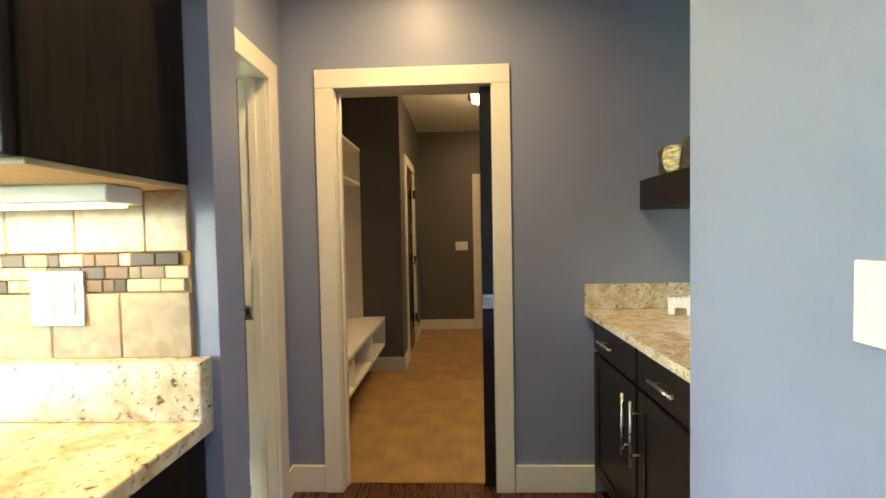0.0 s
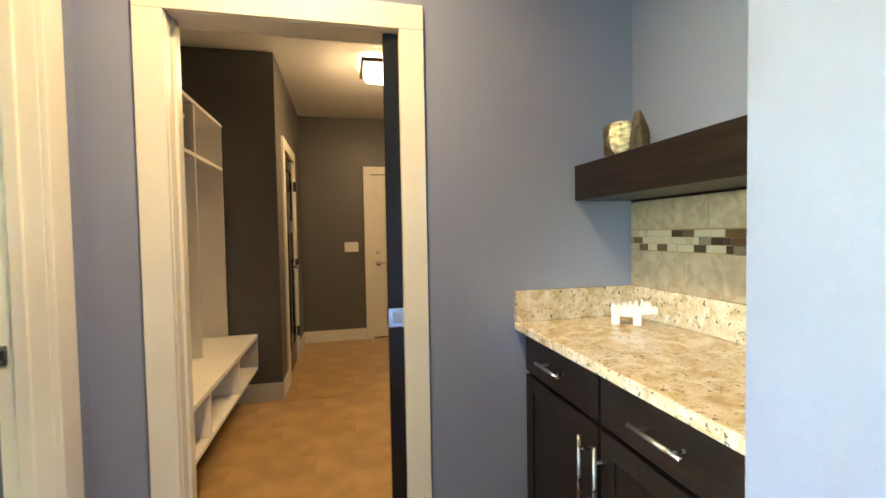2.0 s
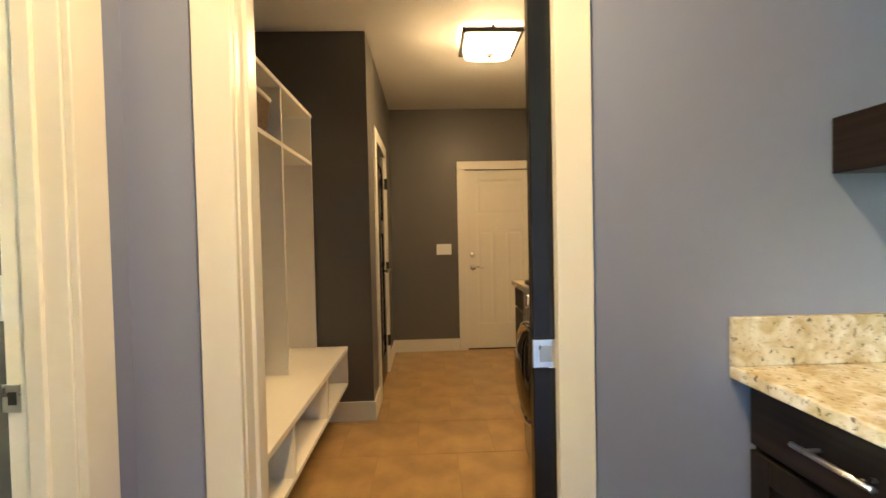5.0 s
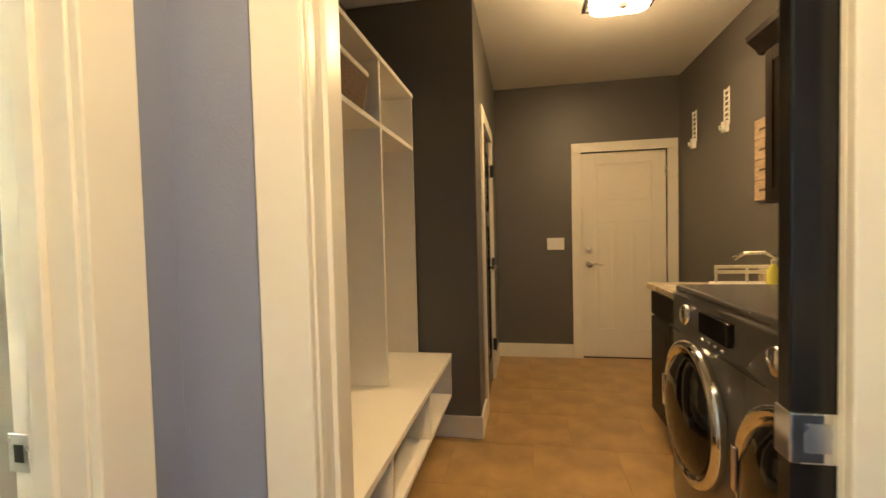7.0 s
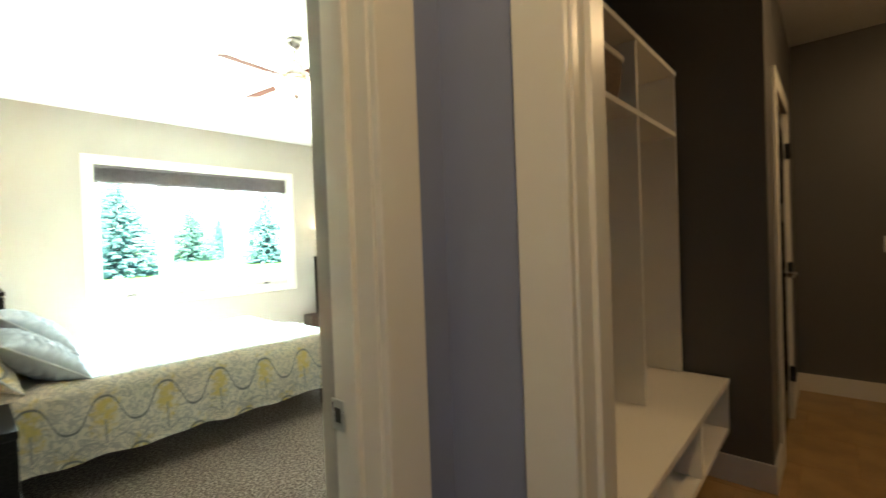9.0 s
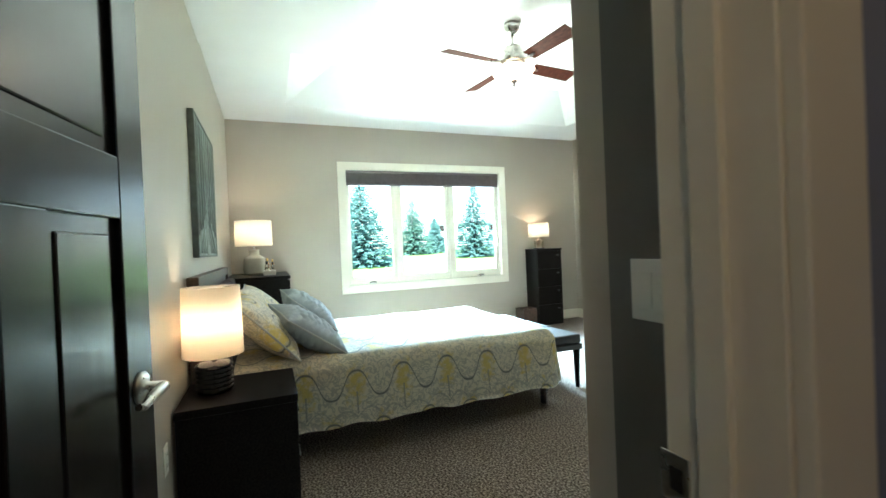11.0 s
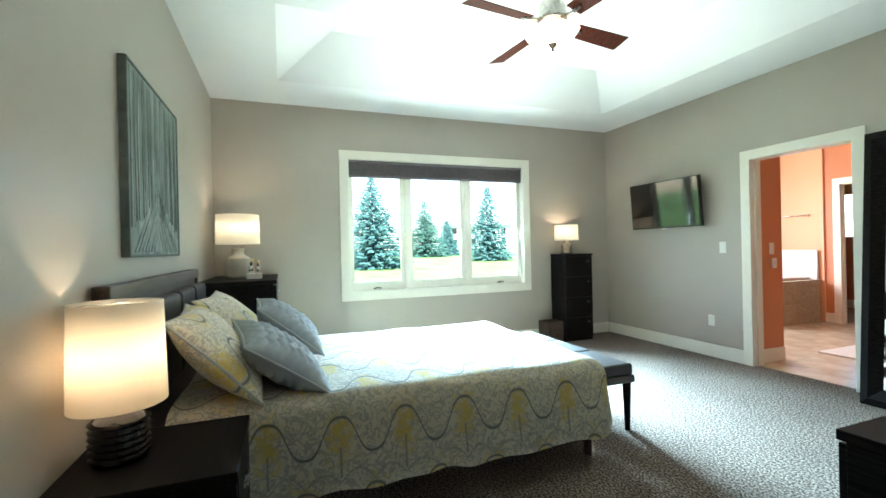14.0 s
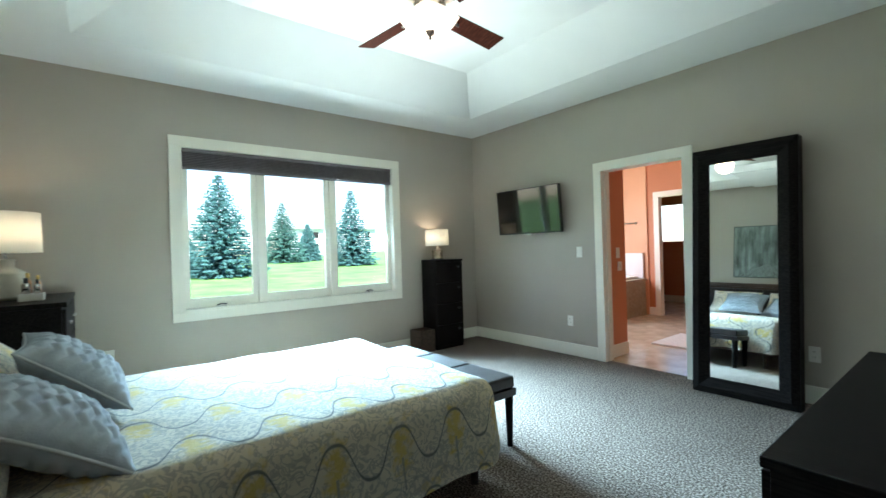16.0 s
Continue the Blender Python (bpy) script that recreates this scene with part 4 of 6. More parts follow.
geode = thing("geode_bookend", pose(1.462, 2.893, 1.5165), "split brown geode bookend with a pale golden crystal face", "ornament")
rough_stone("rind", 0.050, 0.86, 0.50, 1.35, 3, M["rock"], geode, (-0.024, 0.024, 0), -43, cap=1.0)
rough_stone("crystal_face", 0.046, 0.66, 0.42, 1.5, 11, M["crystal"], geode, (-0.024, 0.004, 0.0), -43, cap=1.12)
rough_stone("leaf_half", 0.050, 0.58, 0.40, 1.42, 8, M["rock"], geode, (0.018, -0.024, 0), -43, taper=0.25)
geode.scale = (1.12, 1.12, 1.12)
hen = thing("hen_figurine", pose(1.50, 2.385, 1.5165), "small tan hen figurine with a red comb", "figurine")
hen.scale = (0.62, 0.62, 0.62)
part("body", bm_lathe([(0.0, 0), (0.022, 0.0), (0.034, 0.015), (0.032, 0.035), (0.018, 0.055), (0.014, 0.065), (0.0, 0.07)], 20), M["tan"], hen)
part("comb", bm_box(-0.006, 0.006, -0.022, 0.020, 0.06, 0.078, 0.003), M["red"], hen)
part("beak", bm_lathe([(0.0, 0.016), (0.006, 0.0)], 10, at=(0, 0.012, 0.055), axis="y"), M["red"], hen)

# kitchen corner
kc = thing("kitchen_base_cabinet", pose(0, 0, 0), "dark espresso kitchen base cabinet under granite", "cabinet")
part("carcass", bm_box(-1.5, -0.015, 1.32, 1.925, 0.10, 0.868, 0.002), M["espresso"], kc)
part("toe_kick", bm_box(-1.5, -0.03, 1.39, 1.925, 0, 0.10), M["black_plastic"], kc)
for k in range(3):
    d = part("door", bm_box(-0.51 - 0.5 * k, -0.025 - 0.5 * k, 1.30, 1.32, 0.115, 0.86, 0.003), M["espresso"], kc)
    part("door_panel", bm_box(-0.44 - 0.5 * k, -0.095 - 0.5 * k, 1.294, 1.30, 0.19, 0.79, 0.003), M["espresso"], d)
kt = thing("kitchen_counter", pose(0, 0, 0), "cream granite kitchen counter lit from under the cabinet", "countertop")
part("slab", bm_box(-1.5, 0.006, 1.27, 1.928, 0.87, 0.905, 0.004), M["granite"], kt)
part("back_splash", bm_box(-1.5, 0.006, 1.885, 1.928, 0.9055, 1.03, 0.003), M["granite"], kt)
ku = thing("kitchen_wall_cabinet", pose(0, 0, 0), "dark espresso kitchen wall cabinet with pale underside", "cabinet")
part("carcass", bm_box(-1.5, -0.030, 1.58, 1.928, 1.392, 2.42, 0.002), M["espresso"], ku)
part("underside", bm_box(-1.5, -0.034, 1.585, 1.925, 1.382, 1.3915), M["maple"], ku)
for k in range(3):
    part("door", bm_box(-0.527 - 0.5 * k, -0.034 - 0.5 * k, 1.56, 1.58, 1.39, 2.42, 0.003), M["espresso"], ku)
ul = thing("under_cabinet_light", pose(-0.09, 1.83, 1.338), "slim lit light bar under the wall cabinet", "light")
part("housing", bm_box(-0.75, 0.0, -0.045, 0.045, 0.010, 0.0435, 0.004), M["plate"], ul)
part("lens", bm_box(-0.735, -0.02, -0.03, 0.03, 0.004, 0.010, 0.002), M["strip"], ul)


def splash_tiles(parent_name, label, face, along, lo, hi, z0, zm0, zm1, z1, out, seed):
    """Square stone tiles with three rows of glass mosaic between, one object each."""
    rng = random.Random(seed)
    if along == "y":
        back = solid(parent_name, bm_box(face - 0.004, face, lo, hi, z0, z1), M["grout"], label, "tile")
    else:
        back = solid(parent_name, bm_box(lo, hi, face - 0.004, face, z0, z1), M["grout"], label, "tile")
    store = {}

    def put(nm, a, b, c, d, th, material):
        key = (nm, round(b - a, 3), round(d - c, 3))
        if key not in store:
            w, h = b - a, d - c
            bm = bm_box(-th, 0, -w / 2, w / 2, -h / 2, h / 2, 0.0012, 1) if along == "y" else bm_box(-w / 2, w / 2, -th, 0, -h / 2, h / 2, 0.0012, 1)
            me = mesh_of(nm, bm)
            me.materials.append(material)
            store[key] = me
        at = (face - 0.004, (a + b) / 2, (c + d) / 2) if along == "y" else ((a + b) / 2, face - 0.004, (c + d) / 2)
        piece(nm, store[key], back, at)

    tw, g = 0.152, 0.003
    for zz0, zz1, off in ((z0, zm0 - g, 0.0), (zm1 + g, z1, 0.06)):
        a = hi + off
        while a > lo:
            b0, b1 = max(lo, a - tw), min(hi, a)
            if b1 - b0 > 0.02:
                put("tile", b0 + g / 2, b1 - g / 2, zz0, zz1, 0.007, M["stone"])
            a -= tw
    rh = (zm1 - zm0) / 3
    for r in range(3):
        a = hi - rng.choice((0, 0.01, 0.02))
        while a > lo + 0.012:
            w = rng.choice((0.026, 0.052, 0.052, 0.074, 0.052))
            b0 = max(lo, a - w)
            put("mosaic_tile", b0 + 0.001, a - 0.001, zm0 + r * rh + 0.001, zm0 + (r + 1) * rh - 0.001, 0.007, M["mosaic"])
            a = b0
    return back


# ---- mudroom ----
def lockers():
    k = thing("mudroom_locker", pose(0, 0, 0), "white built-in mudroom locker with cubbies over three bays", "locker")
    L = M["locker"]
    ys = [3.285, 3.865, 4.445, 5.032]
    xb, xf = -0.78, -0.372
    part("back_panel", bm_box(xb, xb + 0.012, ys[0], ys[3], 0.5215, 2.06), L, k)
    for y in ys:
        part("upright", bm_box(xb + 0.012, xf, y - 0.010, y + 0.010, 0.5215, 2.055, 0.002), L, k)
    for a, b in zip(ys, ys[1:]):
        part("cubby_shelf", bm_box(xb + 0.012, xf, a + 0.010, b - 0.010, 1.742, 1.765, 0.002), L, k)
        for dy in (0.17, 0.41):
            h = part("coat_hook", bm_tube([(xb + 0.012, a + dy, 1.56), (xb + 0.05, a + dy, 1.555), (xb + 0.075, a + dy, 1.585), (xb + 0.07, a + dy, 1.615)], 0.008, 8), M["black_plastic"], k, "dark bronze coat hook")
            part("hook_plate", bm_box(xb + 0.012, xb + 0.018, a + dy - 0.016, a + dy + 0.016, 1.50, 1.60, 0.003), M["black_plastic"], h)
    part("top_board", bm_box(xb + 0.012, xf + 0.006, ys[0] - 0.01, ys[3] + 0.012, 2.0555, 2.079, 0.003), L, k)
    b = thing("mudroom_bench", pose(0, 0, 0), "white floating mudroom bench with open shoe cubbies", "bench")
    part("seat", bm_box(xb, -0.166, 3.275, 5.044, 0.493, 0.521, 0.003), L, b)
    part("bottom_board", bm_box(xb, -0.172, 3.275, 5.044, 0.252, 0.275, 0.002), L, b)
    for y in (3.287, 3.865, 4.45, 5.033):
        part("divider", bm_box(xb + 0.01, -0.170, y - 0.010, y + 0.010, 0.275, 0.493, 0.002), L, b)
    part("bench_back", bm_box(xb, xb + 0.01, 3.29, 5.03, 0.275, 0.493), L, b)
    part("bench_cleat", bm_box(xb, xb + 0.05, 3.29, 5.03, 0.0, 0.252), M["dark"], b)
    for y in (4.155,):
        s = thing("storage_basket", pose(-0.575, y, 1.7655), "brown woven wicker basket with cream lining in a cubby", "basket")
        bm = bmesh.new()
        rings = []
        for z, f in ((0, 0.86), (0.09, 0.95), (0.19, 1.0)):
            rings.append([bm.verts.new((sx * 0.17 * f, sy * 0.225 * f, z)) for sx, sy in ((-1, -1), (1, -1), (1, 1), (-1, 1))])
        for r0, r1 in zip(rings, rings[1:]):
            for q in range(4):
                bm.faces.new((r0[q], r0[(q + 1) % 4], r1[(q + 1) % 4], r1[q]))
        bm.faces.new(list(reversed(rings[0])))
        bm.faces.new(rings[2])
        part("weave", bm, M["wicker"], s)
        part("liner", bm_box(-0.175, 0.175, -0.23, 0.23, 0.186, 0.215, 0.008), M["linen"], s, "cream linen liner fold")


lockers()


def machine(name, y0, label, group):
    w, x0, x1, h = 0.685, 0.922, 1.665, 0.985
    m = thing(name, pose(x0, y0, 0), label, "laundry machine", group)
    dp = x1 - x0
    yc, zc = w / 2, 0.53
    part("cabinet", bm_box(0.02, dp, 0, w, 0.02, h - 0.03, 0.012, 3), M["machine"], m)
    part("top_panel", bm_box(0.03, dp, 0.002, w - 0.002, h - 0.032, h, 0.014, 3), M["machine_top"], m)
    # curved front
    bm = bmesh.new()
    n = 14
    rows = []
    for k in range(n + 1):
        y = 0.004 + (w - 0.008) * k / n
        b = 0.030 * (1 - ((y - yc) / (w / 2)) ** 2)
        rows.append([bm.verts.new((0.022 - b, y, z)) for z in (0.03, 0.80)] + [bm.verts.new((0.022 - b, y, 0.80)), bm.verts.new((0.050 - b, y, h - 0.02))])
    for a, c in zip(rows, rows[1:]):
        for j in (0, 2):
            bm.faces.new((a[j], c[j], c[j + 1], a[j + 1]))
    bmesh.ops.recalc_face_normals(bm, faces=bm.faces[:])
    for f in bm.faces:
        f.smooth = True
    part("front_panel", bm, M["machine"], m)
    part("seam", bm_box(0.0, 0.022, 0.006, w - 0.006, 0.797, 0.803), M["black_plastic"], m)
    d = part("door", bm_lathe([(0.272, 0.0), (0.274, -0.022), (0.266, -0.038), (0.250, -0.043), (0.238, -0.034), (0.232, -0.02)], 48, at=(-0.004, yc, zc), axis="x"), M["chrome"], m, "chrome-ringed round door")
    part("door_glass", bm_lathe([(0.233, -0.018), (0.215, -0.045), (0.16, -0.066), (0.09, -0.078), (0.0, -0.082)], 40, at=(-0.004, yc, zc), axis="x"), M["dark_glass"], d, "smoked bowl glass")
    part("door_handle", bm_box(-0.052, -0.036, yc + 0.235, yc + 0.262, zc - 0.07, zc + 0.07, 0.006), M["chrome"], d)
    kn = part("dial", bm_lathe([(0.042, 0.0), (0.042, -0.022), (0.034, -0.03), (0.0, -0.031)], 28, at=(0.018, yc + 0.12, 0.885), axis="x"), M["chrome"], m, "chrome program dial")
    part("display", bm_box(-0.002, 0.03, yc - 0.26, yc - 0.02, 0.845, 0.925, 0.004), M["dark_glass"], m, "dark display window")
    for k in range(4):
        part("button", bm_box(-0.006, 0.01, yc - 0.24 + k * 0.055, yc - 0.215 + k * 0.055, 0.822, 0.834, 0.002), M["chrome"], m)
    for x in (0.08, dp - 0.08):
        for y in (0.07, w - 0.07):
            part("foot", bm_lathe([(0.025, 0), (0.025, 0.02)], 12, at=(x, y, 0)), M["black_plastic"], m)
    return m


machine("washing_machine", 3.945, "graphite front-load washer with a chrome-ringed glass door", "laundry pair")
machine("clothes_dryer", 3.245 + 0.04, "graphite front-load dryer with a chrome-ringed glass door", "laundry pair")
sc = thing("sink_cabinet", pose(1.05, 4.66, 0), "dark espresso laundry sink cabinet beside the washer", "cabinet")
part("carcass", bm_box(0.02, 0.63, 0, 0.73, 0.10, 0.868, 0.002), M["espresso"], sc)
part("toe_kick", bm_box(0.08, 0.63, 0, 0.73, 0, 0.10), M["black_plastic"], sc)
for y in (0.005, 0.37):
    d = part("door", bm_box(0, 0.02, y, y + 0.355, 0.115, 0.70, 0.003), M["espresso"], sc)
    part("door_panel", bm_box(-0.004, 0.0, y + 0.06, y + 0.295, 0.175, 0.64, 0.002), M["espresso"], d)
part("drawer_front", bm_box(0, 0.02, 0.005, 0.725, 0.715, 0.855, 0.003), M["espresso_h"], sc)
st = thing("sink_counter", pose(1.05, 4.66, 0), "cream granite top over the laundry sink cabinet", "countertop")
part("slab", bm_box(-0.02, 0.632, -0.012, 0.745, 0.87, 0.905, 0.004), M["granite"], st)
part("back_splash", bm_box(0.61, 0.632, -0.012, 0.745, 0.9055, 1.005, 0.003), M["granite"], st)
fa = thing("sink_faucet", pose(1.57, 4.90, 0.9055), "brushed nickel pull-out faucet with a low arc", "faucet")
part("base", bm_lathe([(0.028, 0), (0.028, 0.012), (0.019, 0.02), (0.018, 0.10), (0.0, 0.11)], 20), M["steel"], fa)
part("spout", bm_tube([(0, 0, 0.08), (-0.03, 0.02, 0.16), (-0.09, 0.06, 0.20), (-0.16, 0.11, 0.195), (-0.20, 0.14, 0.165)], [0.011, 0.010, 0.009, 0.010, 0.012], 12), M["steel"], fa)
part("handle", bm_tube([(0, -0.015, 0.09), (0.02, -0.06, 0.14), (0.03, -0.10, 0.20)], [0.012, 0.009, 0.008], 10), M["steel"], fa)
pt = thing("paper_towel_rack", pose(1.50, 5.20, 0.9055), "white plastic drying rack by the laundry sink", "drying rack")
for z in (0.07, 0.10):
    part("rail", bm_box(-0.16, 0.12, -0.012, 0.012, z, z + 0.018, 0.003), M["plate"], pt)
part("tray", bm_box(-0.17, 0.13, -0.06, 0.06, 0.0, 0.02, 0.004), M["plate"], pt)
for x in (-0.16, 0.0, 0.11):
    part("post", bm_box(x, x + 0.012, -0.008, 0.008, 0.018, 0.115, 0.002), M["plate"], pt)
so = thing("soap_bottle", pose(1.565, 5.05, 0.9055), "yellow-green dish soap bottle by the faucet", "bottle")
part("bottle", bm_lathe([(0.0, 0), (0.03, 0.0), (0.032, 0.01), (0.032, 0.10), (0.014, 0.125), (0.012, 0.135)], 20), M["soap"], so)
part("cap", bm_lathe([(0.013, 0.135), (0.013, 0.155), (0.006, 0.16), (0.0, 0.161)], 14), M["plate"], so)
dc = thing("tool_case", pose(1.45, 4.42, 0.986, 0, 0, 15), "orange and black tool case on the washer", "tool case")
part("body", bm_box(-0.10, 0.10, -0.07, 0.07, 0, 0.075, 0.008), M["black_plastic"], dc)
part("lid", bm_box(-0.095, 0.095, -0.072, 0.072, 0.075, 0.115, 0.010), M["orange_plastic"], dc, "orange lid")
part("latch", bm_box(-0.102, -0.094, -0.02, 0.02, 0.055, 0.09, 0.002), M["black_plastic"], dc)

uc = thing("laundry_wall_cabinet", pose(1.38, 3.28, 1.345), "dark espresso wall cabinet with crown above the machines", "cabinet")
part("carcass", bm_box(0.02, 0.308, 0, 1.48, 0, 0.70, 0.002), M["espresso"], uc)
for k in range(3):
    d = part("door", bm_box(0.007, 0.02, 0.004 + k * 0.493, 0.489 + k * 0.493, 0.004, 0.696, 0.002), M["espresso"], uc)
    a, b = 0.004 + k * 0.493, 0.489 + k * 0.493
    for y0, y1, z0, z1 in ((a, a + 0.06, 0.004, 0.696), (b - 0.06, b, 0.004, 0.696), (a + 0.06, b - 0.06, 0.004, 0.064), (a + 0.06, b - 0.06, 0.636, 0.696)):
        part("door_rail", bm_box(0, 0.0075, y0, y1, z0, z1, 0.002), M["espresso"], d)
    bar_pull(d, (0, b - 0.035 if k != 2 else a + 0.035, 0.14), "z", 0.16, (-1, 0, 0))
bm = bmesh.new()
prof = [(0.02, 0.70), (0.0, 0.705), (-0.015, 0.73), (-0.05, 0.765), (-0.055, 0.79), (0.02, 0.79)]
e = [[bm.verts.new((x, yy, z)) for x, z in prof] for yy in (0.0, 1.535)]
for k in range(len(prof)):
    j = (k + 1) % len(prof)
    bm.faces.new((e[0][k], e[0][j], e[1][j], e[1][k]))
bm.faces.new(e[0])
bm.faces.new(list(reversed(e[1])))
part("crown_molding", bm, M["espresso"], uc)
part("crown_return", bm_box(0.02, 0.308, 1.48, 1.53, 0.72, 0.79, 0.004), M["espresso"], uc)
part("cabinet_top", bm_box(0.02, 0.308, 0, 1.48, 0.70, 0.715), M["espresso"], uc)
sg = thing("wood_sign", pose(1.69, 5.37, 1.395), "weathered whitewashed wood sign on the charcoal wall", "sign")
for k in range(4):
    part("board", bm_box(-0.022, 0, -0.10, 0.10, k * 0.122, 0.118 + k * 0.122, 0.003), M["pine"], sg)
for z in (0.06, 0.18, 0.30, 0.42):
    part("lettering_bar", bm_box(-0.0235, -0.022, -0.045, 0.045, z - 0.007, z + 0.007), M["walnut"], sg)
for y, z in ((6.475, 1.955), (5.885, 1.955)):
    hk = thing("wall_hook_strip", pose(1.69, y, z), "white perforated metal hook strip on the charcoal wall", "hook rail", "hook strips on the laundry wall")
    for s in (-0.040, 0.032):
        part("rail", bm_box(-0.008, 0, s, s + 0.008, 0, 0.26, 0.001), M["plate"], hk)
    for k in range(7):
        part("rung", bm_box(-0.008, 0, -0.034, 0.034, 0.01 + k * 0.038, 0.022 + k * 0.038, 0.001), M["plate"], hk)
    part("hook", bm_tube([(-0.006, 0, 0.03), (-0.025, 0, -0.02), (-0.045, 0, -0.03), (-0.05, 0, 0.0)], 0.009, 8), M["plate"], hk)
    part("hook_pad", bm_box(-0.03, 0, -0.03, 0.03, -0.05, 0.03, 0.004), M["plate"], hk)
cl = thing("mud_ceiling_light", pose(0.85, 5.14, MUD_H), "square bronze flush-mount ceiling light with lit frosted glass", "ceiling light")
part("canopy", bm_box(-0.09, 0.09, -0.09, 0.09, -0.020, 0, 0.004), M["black_plastic"], cl)
b = bmesh.new()
rings = []
for z, r in ((-0.022, 0.168), (-0.075, 0.168), (-0.105, 0.160), (-0.120, 0.135), (-0.124, 0.08)):
    ring = []
    for k in range(32):
        a = 2 * math.pi * (k + 0.5) / 32
        sq = 1 / (abs(math.cos(a)) ** 9 + abs(math.sin(a)) ** 9) ** (1 / 9)
        ring.append(b.verts.new((r * sq * math.cos(a), r * sq * math.sin(a), z)))
    rings.append(ring)
for p, q in zip(rings, rings[1:]):
    for k in range(32):
        b.faces.new((p[k], p[(k + 1) % 32], q[(k + 1) % 32], q[k])).smooth = True
b.faces.new(rings[0])
b.faces.new(rings[-1])
bmesh.ops.recalc_face_normals(b, faces=b.faces[:])
part("diffuser", b, M["lamp_glass_mud"], cl, "lit frosted glass bowl with rounded corners")
for s_ in (-1, 1):
    q0, q1 = sorted((s_ * 0.180, s_ * 0.202))
    part("frame_bar", bm_box(q0, q1, -0.202, 0.202, -0.062, -0.030, 0.003), M["black_plastic"], cl)
    part("frame_bar", bm_box(-0.180, 0.180, q0, q1, -0.062, -0.030, 0.003), M["black_plastic"], cl)
    part("frame_strut", bm_box(-0.012, 0.012, min(0, s_ * 0.185), max(0, s_ * 0.185), -0.021, -0.015), M["black_plastic"], cl)
    part("frame_drop", bm_box(-0.012, 0.012, q0, q1, -0.032, -0.0155), M["black_plastic"], cl)
part("finial", bm_box(-0.022, 0.022, -0.022, 0.022, -0.140, -0.122, 0.004), M["black_plastic"], cl)
part("finial_knob", bm_lathe([(0.0, -0.152), (0.008, -0.150), (0.009, -0.143), (0.005, -0.139)], 12), M["black_plastic"], cl)
hl = thing("recessed_light", pose(0.35, 2.50, HALL_H), "white recessed downlight in the hall ceiling", "ceiling light")
part("ring", bm_lathe([(0.055, -0.001), (0.08, -0.004), (0.085, 0.0)], 28), M["trim"], hl)
part("lens", bm_lathe([(0.0, -0.002), (0.055, -0.002)], 28), M["lamp_glass"], hl)



# ---- bedroom ----
def quilt_mesh():
    """The quilt: a sheet draped over the mattress, with rounded edges, soft folds and a scalloped hem."""
    xe, xw, y0, yf, top, hem = -2.675, -4.165, 2.36, 4.475, 0.585, 0.185
    r = 0.10
    bm = bmesh.new()
    uvl = bm.loops.layers.uv.new("cloth")

    def profile(s, half, drop):
        """Across: arc length s from the middle gives the sideways reach and the fall."""
        flat = half - r
        if s <= flat:
            return s, 0.0
        a = (s - flat) / r
        if a <= math.pi / 2:
            return flat + r * math.sin(a), r * (1 - math.cos(a))
        d = s - flat - r * math.pi / 2
        return half + 0.035 * min(1, d / 0.25), r + d

    half = (xe - xw) / 2
    xc = (xe + xw) / 2
    smax = half - r + r * math.pi / 2 + (top - hem - r)
    nu, nv = 84, 76
    lenflat = yf - y0
    umax = lenflat - r + r * math.pi / 2 + (top - hem - r)
    grid = []
    for i in range(nu + 1):
        u = umax * i / nu
        row = []
        for j in range(nv + 1):
            v = -smax + 2 * smax * j / nv
            x, fx = profile(abs(v), half, 0)
            yy, fy = (u, 0.0) if u < lenflat - r else (None, None)
            if yy is None:
                a = (u - (lenflat - r)) / r
                if a <= math.pi / 2:
                    yy, fy = lenflat - r + r * math.sin(a), r * (1 - math.cos(a))
                else:
                    d = u - (lenflat - r) - r * math.pi / 2
                    yy, fy = lenflat + 0.03 * min(1, d / 0.25), r + d
            fall = max(fx, fy) if min(fx, fy) < r else max(fx, fy)
            if fx > 0 and fy > 0:
                fall = min(math.hypot(min(fx, r), min(fy, r)), r * 1.25) if max(fx, fy) <= r else max(fx, fy)
                k = min(1.0, min(fx, fy) / 0.25)
                x -= 0.07 * k
                yy -= 0.07 * k
            wav = noise.noise(Vector((u * 3.0, v * 3.0, 1.7))) * 0.012 + noise.noise(Vector((u * 9, v * 9, 4.2))) * 0.004
            side = min(1.0, max(0, fall - r) / 0.25)
            fold = side * 0.011 * math.sin(u * 21 + 2.0 * math.sin(u * 5.3)) * (1 if fx >= fy else 0)
            fold2 = side * 0.014 * math.sin(v * 19 + 1.3) * (1 if fy > fx else 0)
            hemz = side * side * 0.009 * math.sin(u * 17 + v * 13 + noise.noise(Vector((u * 2, v * 2, 0))) * 3)
            px = xc + (x + fold) * (1 if v >= 0 else -1)
            row.append(bm.verts.new((px, y0 + yy + fold2, max(top - fall + wav * (1 - 0.5 * side) + hemz, 0.10))))
        grid.append(row)
    for i in range(nu):
        for j in range(nv):
            f = bm.faces.new((grid[i][j], grid[i + 1][j], grid[i + 1][j + 1], grid[i][j + 1]))
            f.smooth = True
            for lp, (a, b) in zip(f.loops, ((i, j), (i + 1, j), (i + 1, j + 1), (i, j + 1))):
                lp[uvl].uv = (umax * a / nu, -smax + 2 * smax * b / nv)
    bmesh.ops.solidify(bm, geom=bm.faces[:], thickness=0.012)
    return bm


